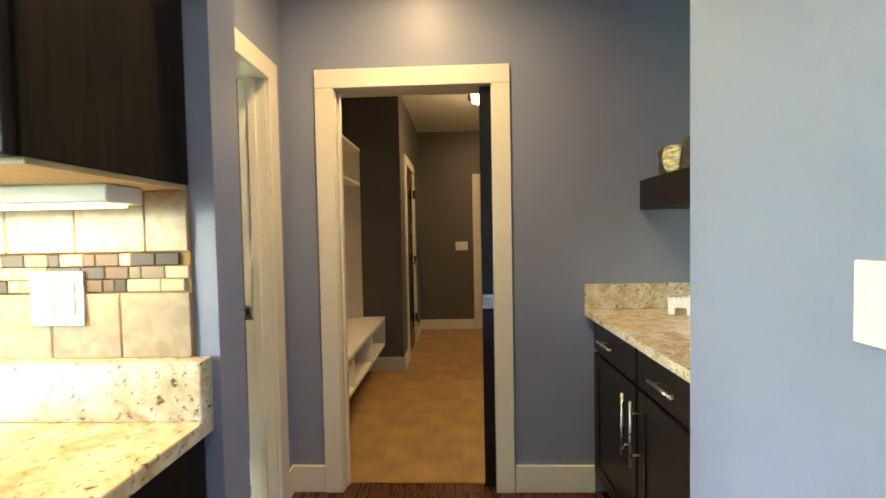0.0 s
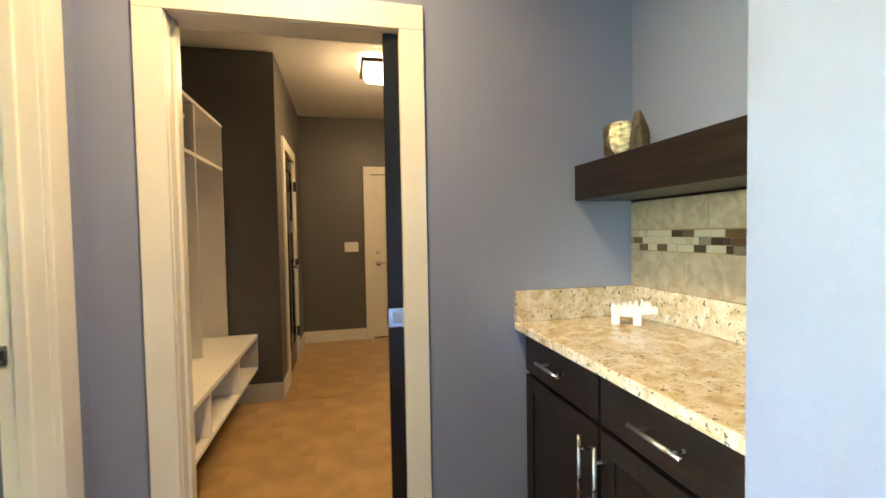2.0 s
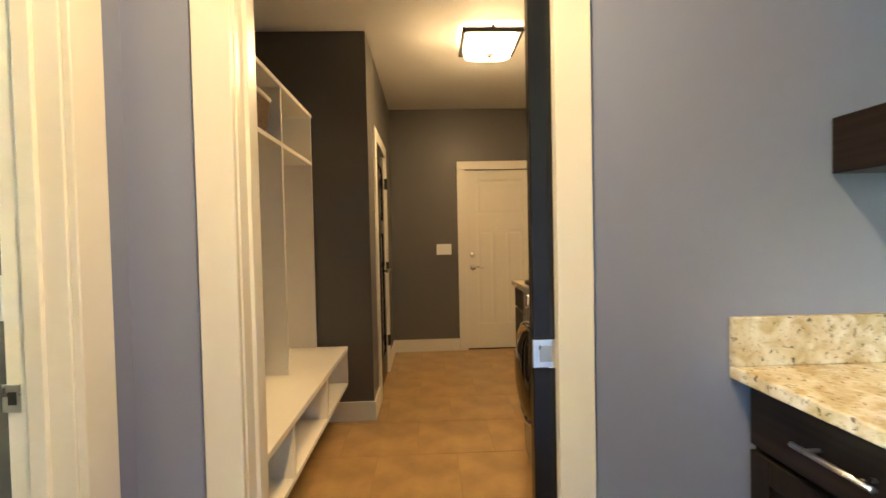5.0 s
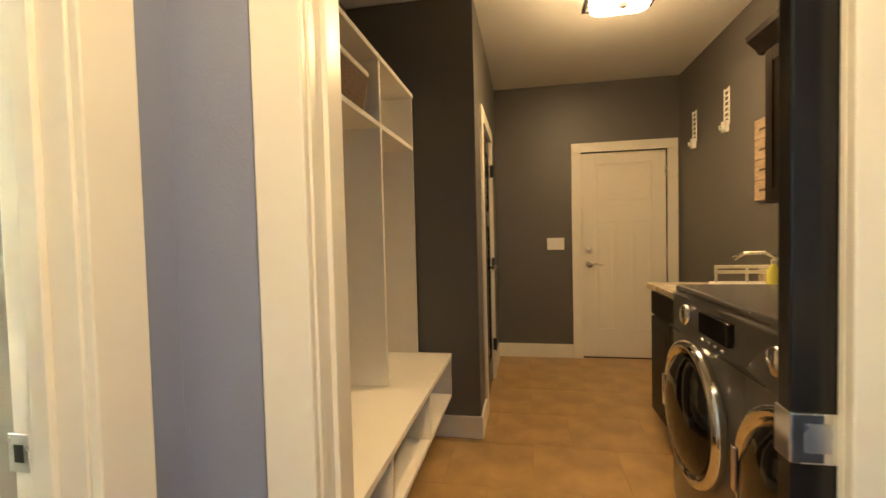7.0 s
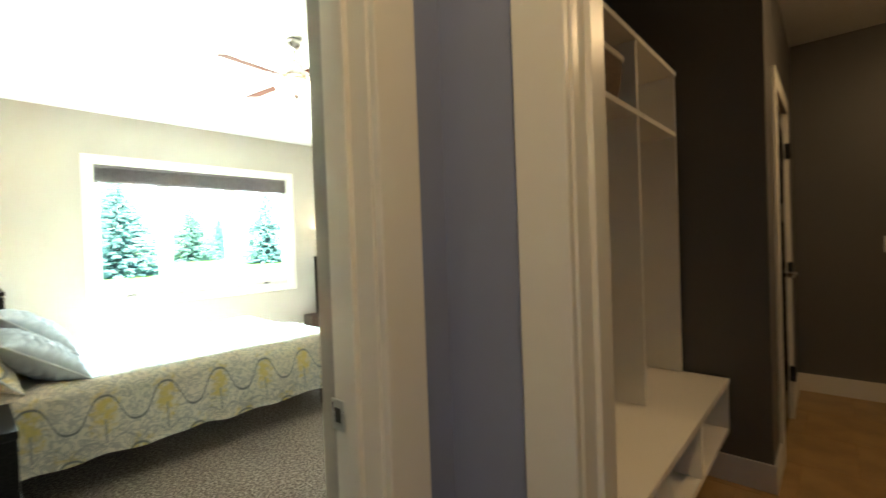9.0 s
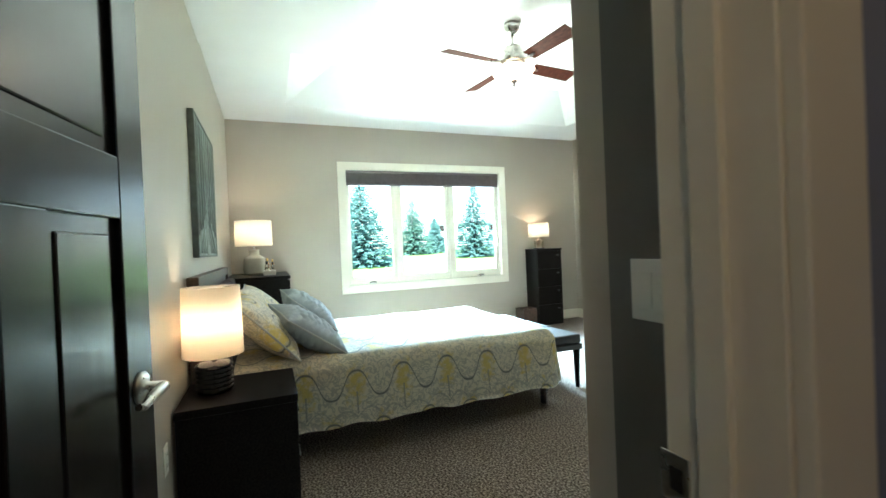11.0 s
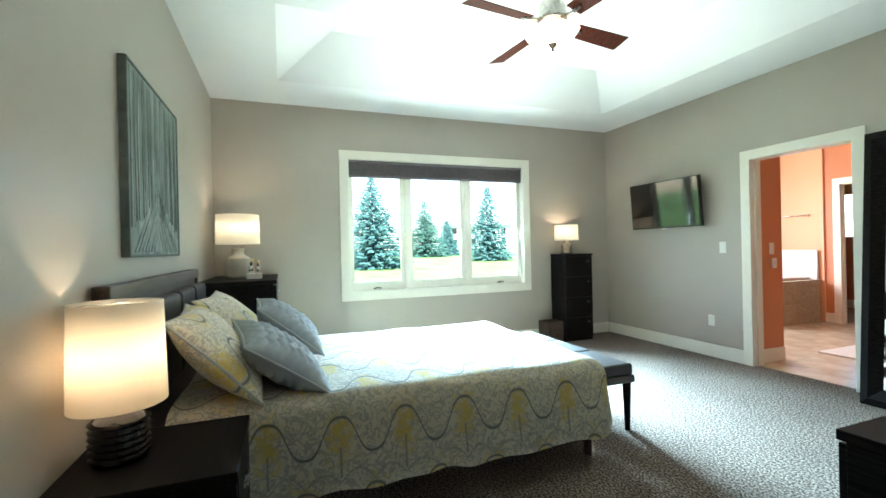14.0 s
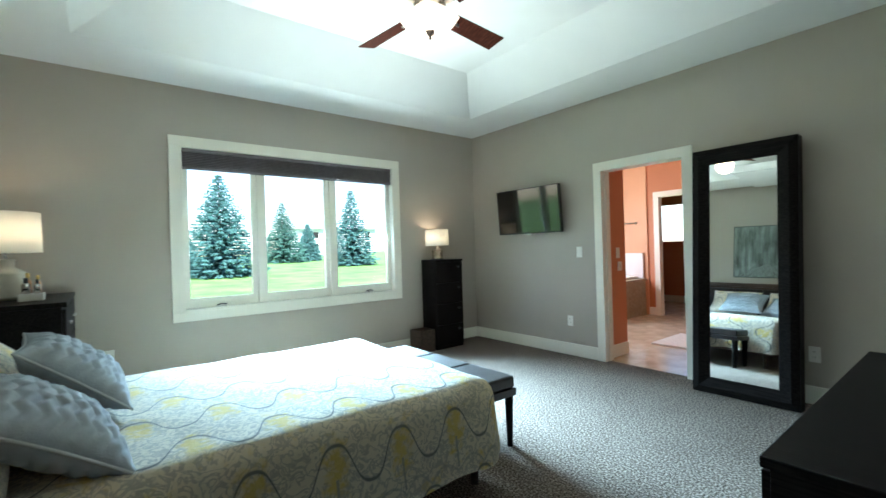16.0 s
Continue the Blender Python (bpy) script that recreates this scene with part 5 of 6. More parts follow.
def pillow_bm(w, h, t, quilt=0.0, seed=0, flange=0.0):
    """A stuffed cushion in the local xz plane, thickness along y, with the case's own coordinates."""
    bm = bmesh.new()
    uvl = bm.loops.layers.uv.new("cloth")
    n = 64
    sides = []
    for s in (-1, 1):
        g = []
        for i in range(n + 1):
            row = []
            for j in range(n + 1):
                a, b = -1 + 2 * i / n, -1 + 2 * j / n
                body = max(0.0, (1 - abs(a) ** 2.7) * (1 - abs(b) ** 2.7)) ** 0.6
                pin = 1 - 0.10 * (1 - abs(a) ** 1.5) * abs(b) ** 3
                pin2 = 1 - 0.10 * (1 - abs(b) ** 1.5) * abs(a) ** 3
                x, z = a * w / 2 * pin2, b * h / 2 * pin
                y = s * (t / 2 * body + 0.004)
                if quilt:
                    k = 0.050
                    zz = (z + 0.5 * k * abs(((x / (2 * k)) % 1.0) * 2 - 1)) / k
                    y += s * quilt * body * (abs(math.sin(math.pi * zz)) ** 0.8)
                    y += s * 0.012 * body * noise.noise(Vector((x * 9, z * 14, seed)))
                    y += s * 0.004 * body * noise.noise(Vector((x * 30, z * 38, seed)))
                else:
                    y += s * 0.020 * body * noise.noise(Vector((x * 5, z * 5, seed + 0.5 * s)))
                row.append(bm.verts.new((x, y, z)))
            g.append(row)
        sides.append(g)
        for i in range(n):
            for j in range(n):
                q = [(i, j), (i + 1, j), (i + 1, j + 1), (i, j + 1)]
                if s > 0:
                    q.reverse()
                f = bm.faces.new([g[p][o] for p, o in q])
                f.smooth = True
                for lp, (p, o) in zip(f.loops, q):
                    lp[uvl].uv = (w * p / n + seed * 0.13, h * o / n + 0.1)
    rim = [(i, 0) for i in range(n)] + [(n, j) for j in range(n)] + [(i, n) for i in range(n, 0, -1)] + [(0, j) for j in range(n, 0, -1)]
    for (a, b), (c, d) in zip(rim, rim[1:] + rim[:1]):
        bm.faces.new((sides[0][a][b], sides[0][c][d], sides[1][c][d], sides[1][a][b]))
    bmesh.ops.recalc_face_normals(bm, faces=bm.faces[:])
    return bm, [((sides[0][a][b].co + sides[1][a][b].co) / 2).copy() for a, b in rim]


def bed():
    b = thing("bed", pose(0, 0, 0), "bed with walnut frame, padded leather headboard and printed quilt", "bed")
    for x in (-4.10, -2.83):
        for y in (2.38, 4.43):
            part("leg", bm_tube([(x, y, 0), (x, y, 0.23)], [0.026, 0.036], 4), M["walnut"], b)
    part("side_rail", bm_box(-2.80, -2.765, 2.34, 4.45, 0.16, 0.28, 0.004), M["walnut"], b)
    part("side_rail", bm_box(-4.165, -4.13, 2.34, 4.45, 0.16, 0.28, 0.004), M["walnut"], b)
    part("foot_rail", bm_box(-4.13, -2.80, 4.41, 4.445, 0.16, 0.28, 0.004), M["walnut"], b)
    part("mattress", bm_box(-4.09, -2.76, 2.345, 4.40, 0.23, 0.55, 0.04, 3), M["linen"], b)
    hb = part("headboard", bm_box(-4.30, -2.62, 2.177, 2.210, 0.25, 1.04, 0.004), M["walnut"], b)
    part("top_rail", bm_box(-4.32, -2.60, 2.170, 2.227, 1.04, 1.10, 0.005), M["walnut"], hb)
    for x in (-4.32, -2.655):
        part("headboard_post", bm_box(x, x + 0.055, 2.171, 2.227, 0.0, 1.04, 0.004), M["walnut"], hb)
    wd = (4.28 - 2.665) / 4
    for k in range(4):
        x = -4.27 + k * wd
        part("cushion", bm_box(x + 0.006, x + wd - 0.006, 2.211, 2.283, 0.56, 1.005, 0.025, 4), M["leather"], hb, "padded black leather cushion")
    q = part("quilt", quilt_mesh(), M["quilt"], b, "cream, grey and yellow printed quilt")


bed()


def pillow(name, m, w, h, t, material, label, group, quilt=0.0, seed=0, piping=False):
    p = thing(name, m, label, "pillow", group)
    bm, rim = pillow_bm(w, h, t, quilt, seed)
    part("cover", bm, material, p)
    if piping:
        part("piping", bm_tube(rim[::2] + rim[:1], 0.0055, 6), M["piping"], p, "pale corded edge")


for k, (x, rz) in enumerate(((-3.02, 4), (-3.78, -3))):
    pillow("bed_pillow", pose(x, 2.515, 0.765, 43, 0, rz), 0.68, 0.50, 0.18, M["quilt"], "printed cream, grey and yellow pillow against the headboard", "pillows on the bed", seed=k * 3, piping=True)
for k, (x, rz) in enumerate(((-3.00, 10), (-3.56, 3))):
    pillow("quilted_sham", pose(x, 2.77 + 0.05 * k, 0.715 + 0.05 * k, 54 - 4 * k, 4 if k == 0 else 0, rz), 0.58, 0.44, 0.15, M["grey_quilt"], "grey quilted cushion with corded edge on the bed", "shams on the bed", quilt=0.020, seed=5 + k, piping=True)


def nightstand():
    n = thing("nightstand", pose(-2.67, 2.165, 0), "black-brown wooden nightstand with one drawer and open base", "nightstand")
    w, d, h = 0.49, 0.495, 0.560
    part("top", bm_box(0, w, 0.0, d, h - 0.035, h, 0.003), M["black"], n)
    part("side_panel", bm_box(0, 0.03, 0.005, d - 0.005, 0, h - 0.035, 0.002), M["black"], n)
    part("side_panel", bm_box(w - 0.03, w, 0.005, d - 0.005, 0, h - 0.035, 0.002), M["black"], n)
    part("back", bm_box(0.03, w - 0.03, 0.005, 0.02, 0.05, h - 0.035), M["black"], n)
    part("bottom_shelf", bm_box(0.03, w - 0.03, 0.02, d - 0.012, 0.06, 0.085, 0.002), M["black"], n)
    for z0, z1 in ((0.315, 0.53), (0.095, 0.305)):
        dr = part("drawer_front", bm_box(0.034, w - 0.034, d - 0.022, d - 0.002, z0, z1, 0.002), M["black"], n)
        part("pull", bm_box(w / 2 - 0.06, w / 2 + 0.06, d - 0.002, d + 0.012, (z0 + z1) / 2 - 0.006, (z0 + z1) / 2 + 0.006, 0.003), M["steel"], dr, "slim steel pull")


nightstand()


def drum_shade(parent, r0, r1, z0, z1, material):
    t = 0.004
    bm = bm_lathe([(r0, z0), (r1, z1), (r1 - t, z1), (r0 - t, z0), (r0, z0)], 48)
    s = part("shade", bm, material, parent, "lit cream drum shade")
    pts = [(math.cos(a) * (r1 - 0.006), math.sin(a) * (r1 - 0.006), z1 - 0.012) for a in [2 * math.pi * k / 24 for k in range(25)]]
    part("wire_ring", bm_tube(pts, 0.002, 6), M["steel"], s)
    for k in range(3):
        a = 2 * math.pi * k / 3
        part("spoke", bm_tube([(0, 0, z1 - 0.012), (math.cos(a) * (r1 - 0.006), math.sin(a) * (r1 - 0.006), z1 - 0.012)], 0.0018, 6), M["steel"], s)
    return s


# the dark scalloped lamp on the nightstand
la = thing("table_lamp", pose(-2.42, 2.30, 0.5605), "lit table lamp with dark scalloped bronze base and drum shade", "lamp", "bedroom lamps")
prof = [(0.0, 0.0), (0.072, 0.0)]
rows = 6
for k in range(rows):
    z = 0.008 + k * 0.0215
    prof += [(0.073, z), (0.083, z + 0.010), (0.073, z + 0.0195)]
prof += [(0.06, 0.147), (0.018, 0.152), (0.0, 0.153)]
bm = bm_lathe(prof, 48)
for v in bm.verts:
    a, rr = math.atan2(v.co.y, v.co.x), math.hypot(v.co.x, v.co.y)
    if rr > 0.05:
        ring = int(v.co.z / 0.0215)
        f = 1 + 0.035 * abs(math.sin(8 * a + (ring % 2) * math.pi / 2)) - 0.012
        v.co.x *= f
        v.co.y *= f
part("base", bm, M["bronze_ceramic"], la, "dark scalloped glazed base")
part("neck", bm_lathe([(0.012, 0.15), (0.012, 0.20), (0.018, 0.205), (0.018, 0.26), (0.0, 0.262)], 16), M["chrome"], la)
drum_shade(la, 0.133, 0.126, 0.178, 0.500, M["shade"])
part("harp", bm_tube([(0, 0, 0.26), (0, 0, 0.488)], 0.002, 6), M["steel"], la)
lamp("nightstand_bulb", "POINT", pose(-2.42, 2.30, 0.90), 1.0, BULB, 0.03)


def dresser_b():
    d = thing("bedside_chest", pose(-5.60, 2.165, 0), "black-brown wooden chest between bed and window", "chest of drawers")
    w, dp, h = 1.03, 0.585, 0.98
    part("top", bm_box(0, w, 0, dp, h - 0.03, h, 0.003), M["black"], d)
    part("carcass", bm_box(0.005, w - 0.005, 0.005, dp - 0.025, 0.05, h - 0.03, 0.002), M["black"], d)
    part("plinth", bm_box(0.03, w - 0.03, 0.03, dp - 0.05, 0, 0.05), M["black"], d)
    for r in range(4):
        for c in range(2):
            x0 = 0.012 + c * 0.508
            dr = part("drawer_front", bm_box(x0, x0 + 0.498, dp - 0.025, dp - 0.005, 0.06 + r * 0.221, 0.272 + r * 0.221, 0.003), M["black"], d)
            part("pull", bm_box(x0 + 0.19, x0 + 0.31, dp - 0.005, dp + 0.012, 0.16 + r * 0.221, 0.172 + r * 0.221, 0.003), M["steel"], dr)


dresser_b()
lb = thing("table_lamp", pose(-5.14, 2.42, 0.9805), "lit table lamp with ribbed cream ceramic base and white shade", "lamp", "bedroom lamps")
prof = [(0.0, 0), (0.075, 0), (0.078, 0.008)]
for k in range(9):
    z = 0.014 + k * 0.018
    prof += [(0.098 + 0.010 * math.sin(math.pi * (k + 1) / 10), z), (0.105 + 0.010 * math.sin(math.pi * (k + 1) / 10), z + 0.009)]
prof += [(0.098, 0.182), (0.075, 0.20), (0.05, 0.212), (0.05, 0.255), (0.056, 0.262), (0.05, 0.27), (0.0, 0.272)]
part("base", bm_lathe(prof, 40), M["ceramic"], lb, "ribbed cream ceramic base")
part("neck", bm_lathe([(0.01, 0.27), (0.01, 0.36), (0.0, 0.362)], 12), M["steel"], lb)
drum_shade(lb, 0.187, 0.182, 0.308, 0.575, M["shade_far"])
part("harp", bm_tube([(0, 0, 0.36), (0, 0, 0.563)], 0.002, 6), M["steel"], lb)
lamp("chest_lamp_bulb", "POINT", pose(-5.14, 2.42, 1.43), 1.32, BULB, 0.03)
tr = thing("toiletry_tray", pose(-4.93, 2.565, 0.9805), "white tray holding small perfume bottles", "tray")
part("tray", bm_box(-0.07, 0.07, -0.06, 0.06, 0, 0.045, 0.004), M["plate"], tr)
for k, (x, y, h, r) in enumerate(((-0.035, -0.02, 0.13, 0.018), (0.02, -0.025, 0.10, 0.022), (-0.01, 0.03, 0.115, 0.016), (0.04, 0.03, 0.09, 0.015))):
    bt = thing("perfume_bottle", pose(-4.93 + x, 2.565 + y, 1.0255), "small glass perfume bottle in the tray", "bottle", "bottles in the tray")
    part("body", bm_lathe([(0.0, 0), (r, 0), (r, h * 0.6), (r * 0.5, h * 0.7)], 16), M["mercury"] if k % 2 else M["tan"], bt)
    part("cap", bm_lathe([(r * 0.55, h * 0.7), (r * 0.55, h), (0, h)], 14), M["black_plastic"] if k % 2 else M["gold"], bt)

ar = thing("wall_art", pose(-3.44, 2.155, 1.205), "grey-green textured painting of bare trees along a path", "painting")
part("panel", bm_box(-0.47, 0.47, 0, 0.030, 0, 0.86, 0.002), M["canvas"], ar)
rng = random.Random(4)
for k in range(26):
    x = -0.45 + 0.9 * (k + 0.5) / 26 + rng.uniform(-0.008, 0.008)
    far = 1 - abs(x) / 0.47
    z0 = 0.10 + 0.20 * far + rng.uniform(-0.02, 0.02)
    wd = 0.0015 + 0.0035 * (1 - far) * rng.uniform(0.5, 1.3)
    part("painted_trunk", bm_tube([(x, 0.0305, z0), (x + rng.uniform(-0.01, 0.01), 0.0305, 0.55), (x + rng.uniform(-0.02, 0.02), 0.0305, 0.84)], [wd, wd * 0.8, wd * 0.4], 5), M["canvas_dark"] if k % 3 else M["canvas_pale"], ar)
bm = bmesh.new()
tri = ((-0.42, 0.02), (0.42, 0.02), (0.03, 0.21), (0.0, 0.30), (-0.03, 0.21))
lo_, hi_ = [bm.verts.new((x, 0.0300, z)) for x, z in tri], [bm.verts.new((x, 0.0312, z)) for x, z in tri]
bm.faces.new(hi_)
for k in range(5):
    bm.faces.new((lo_[k], lo_[(k + 1) % 5], hi_[(k + 1) % 5], hi_[k]))
bmesh.ops.recalc_face_normals(bm, faces=bm.faces[:])
part("painted_field", bm, M["canvas_pale"], ar)
for k in range(7):
    h = 0.30 - 0.035 * k
    w2 = 0.40 - 0.05 * k
    bm = bm_tube([(-w2, 0.031, 0.02), (-0.01 * (k % 3), 0.031, 0.06 + h)], [0.004, 0.0015], 5)
    bm = bm_tube([(w2, 0.031, 0.02), (0.01, 0.031, 0.06 + h)], [0.004, 0.0015], 5, bm=bm)
    part("painted_path", bm, M["canvas_dark"] if k % 2 else M["canvas"], ar)
for b in ((-0.475, 0.475, 0, 0.035, -0.006, 0.006), (-0.475, 0.475, 0, 0.035, 0.854, 0.866), (-0.476, -0.464, 0, 0.035, 0.006, 0.854), (0.464, 0.476, 0, 0.035, 0.006, 0.854)):
    part("edge_strip", bm_box(*b, 0.002), M["canvas_dark"], ar)

be = thing("upholstered_bench", pose(-4.21, 4.53, 0), "dark leather bench at the foot of the bed", "bench")
part("seat_frame", bm_box(0, 1.24, 0.0, 0.39, 0.315, 0.36, 0.004), M["leather"], be)
for k in range(3):
    part("seat_cushion", bm_box(0.004 + k * 0.412, 0.408 + k * 0.412, 0.002, 0.388, 0.36, 0.435, 0.018, 4), M["leather"], be, "smooth dark leather pad")
for x in (0.035, 1.205):
    for y in (0.035, 0.355):
        part("leg", bm_tube([(x, y, 0), (x, y, 0.316)], [0.022, 0.036], 4), M["black"], be)

ch = thing("tall_chest", pose(-5.612, 6.10, 0), "narrow tall black four-drawer chest beside the corner", "chest of drawers")
part("carcass", bm_box(0, 0.28, 0, 0.42, 0.0, 1.075, 0.002), M["black"], ch)
part("top", bm_box(0, 0.305, -0.004, 0.424, 1.075, 1.10, 0.003), M["black"], ch)
for k in range(4):
    z = 0.045 + k * 0.257
    dr = part("drawer_front", bm_box(0.28, 0.30, 0.006, 0.414, z, z + 0.25, 0.003), M["black"], ch)
    part("knob", bm_lathe([(0.008, 0.0), (0.008, 0.012), (0.016, 0.018), (0.014, 0.026), (0.0, 0.028)], 14, at=(0.30, 0.335, z + 0.19), axis="x"), M["black_plastic"], dr)
lc = thing("table_lamp", pose(-5.46, 6.24, 1.1005), "small lit lamp with silvered glass base on the tall chest", "lamp", "bedroom lamps")
part("base", bm_lathe([(0.0, 0), (0.075, 0), (0.075, 0.02), (0.068, 0.022), (0.068, 0.115), (0.05, 0.13), (0.014, 0.14), (0.014, 0.19), (0.0, 0.192)], 32), M["mercury"], lc, "silvered glass base")
part("foot", bm_lathe([(0.080, 0.0), (0.080, 0.012), (0.07, 0.016)], 32), M["black_plastic"], lc)
drum_shade(lc, 0.150, 0.146, 0.175, 0.375, M["shade_far"])
part("harp", bm_tube([(0, 0, 0.19), (0, 0, 0.363)], 0.002, 6), M["steel"], lc)
lamp("tall_chest_bulb", "POINT", pose(-5.46, 6.24, 1.39), 0.99, BULB, 0.03)
wb = thing("waste_bin", pose(-5.45, 5.97, 0), "square dark brown wooden waste bin on the carpet", "waste bin")
for b in ((-0.11, 0.11, -0.11, -0.10), (-0.11, 0.11, 0.10, 0.11), (-0.11, -0.10, -0.10, 0.10), (0.10, 0.11, -0.10, 0.10)):
    part("side_panel", bm_box(*b, 0.0, 0.26, 0.002), M["walnut"], wb)
part("bin_floor", bm_box(-0.10, 0.10, -0.10, 0.10, 0.0, 0.012), M["walnut"], wb)

tv = thing("television", pose(-4.54, 6.885, 1.65, 4, 0, 1), "black flat-screen television on a wall bracket", "television")
part("bezel", bm_box(-0.465, 0.465, 0.0, 0.045, -0.27, 0.27, 0.006), M["black_plastic"], tv)
part("screen", bm_box(-0.452, 0.452, -0.0025, 0.0, -0.252, 0.258), M["screen"], tv)
part("stand_clip", bm_box(-0.03, 0.03, 0.0, 0.03, -0.285, -0.268, 0.003), M["steel"], tv)
part("wall_bracket", bm_box(-0.15, 0.15, 0.045, 0.150, -0.12, 0.12, 0.004), M["black_plastic"], tv)


def leaning_mirror():
    a = 3.7
    m = thing("leaning_mirror", pose(-2.340, 6.765, 0.004, -a, 0, 0), "tall leaning mirror in a wide black wooden frame", "mirror")
    w, h, f = 0.356, 1.985, 0.128
    pts = {"bottom_rail": [(-w, 0), (w, 0), (w - f, f), (-w + f, f)], "top_rail": [(w, h), (-w, h), (-w + f, h - f), (w - f, h - f)],
           "side_rail": [(-w, h), (-w, 0), (-w + f, f), (-w + f, h - f)], "side_rail_b": [(w, 0), (w, h), (w - f, h - f), (w - f, f)]}
    for nm, q in pts.items():
        bm = bmesh.new()
        dep = (-0.012, -0.012, -0.002, -0.002)
        fr = [bm.verts.new((x, d, z)) for (x, z), d in zip(q, dep)]
        mx = [((q[0][0] * 0.6 + q[3][0] * 0.4), (q[0][1] * 0.6 + q[3][1] * 0.4)), ((q[1][0] * 0.6 + q[2][0] * 0.4), (q[1][1] * 0.6 + q[2][1] * 0.4))]
        mid = [bm.verts.new((x, -0.030, z)) for x, z in mx]
        bk = [bm.verts.new((x, 0.095, z)) for x, z in q]
        bm.faces.new((fr[0], fr[1], mid[1], mid[0]))
        bm.faces.new((mid[0], mid[1], fr[2], fr[3]))
        bm.faces.new((bk[3], bk[2], bk[1], bk[0]))
        bm.faces.new((fr[0], bk[0], bk[1], fr[1]))
        bm.faces.new((fr[3], fr[2], bk[2], bk[3]))
        bm.faces.new((fr[0], mid[0], fr[3], bk[3], bk[0]))
        bm.faces.new((fr[1], bk[1], bk[2], fr[2], mid[1]))
        bmesh.ops.recalc_face_normals(bm, faces=bm.faces[:])
        part("side_rail" if nm == "side_rail_b" else nm, bm, M["black"], m)
    part("mirror_glass", bm_box(-w + f - 0.004, w - f + 0.004, 0.0, 0.006, f - 0.004, h - f + 0.004), M["mirror"], m, "clear silvered glass")
    part("backing", bm_box(-w + 0.02, w - 0.02, 0.0955, 0.102, 0.02, h - 0.02), M["black_plastic"], m)


leaning_mirror()

ds = thing("low_dresser", pose(-1.492, 4.18, 0), "low black wooden dresser along the bedroom wall", "dresser")
part("top", bm_box(0, 0.59, 0, 1.52, 0.672, 0.70, 0.003), M["black"], ds)
part("carcass", bm_box(0.02, 0.588, 0.005, 1.515, 0.05, 0.672, 0.002), M["black"], ds)
part("plinth", bm_box(0.05, 0.57, 0.03, 1.49, 0, 0.05), M["black"], ds)
for r in range(3):
    for c in range(2):
        dr = part("drawer_front", bm_box(0, 0.02, 0.01 + c * 0.753, 0.757 + c * 0.753, 0.06 + r * 0.203, 0.257 + r * 0.203, 0.003), M["black"], ds)
        part("pull", bm_box(-0.014, 0, 0.31 + c * 0.753, 0.45 + c * 0.753, 0.155 + r * 0.203, 0.167 + r * 0.203, 0.003), M["steel"], dr)


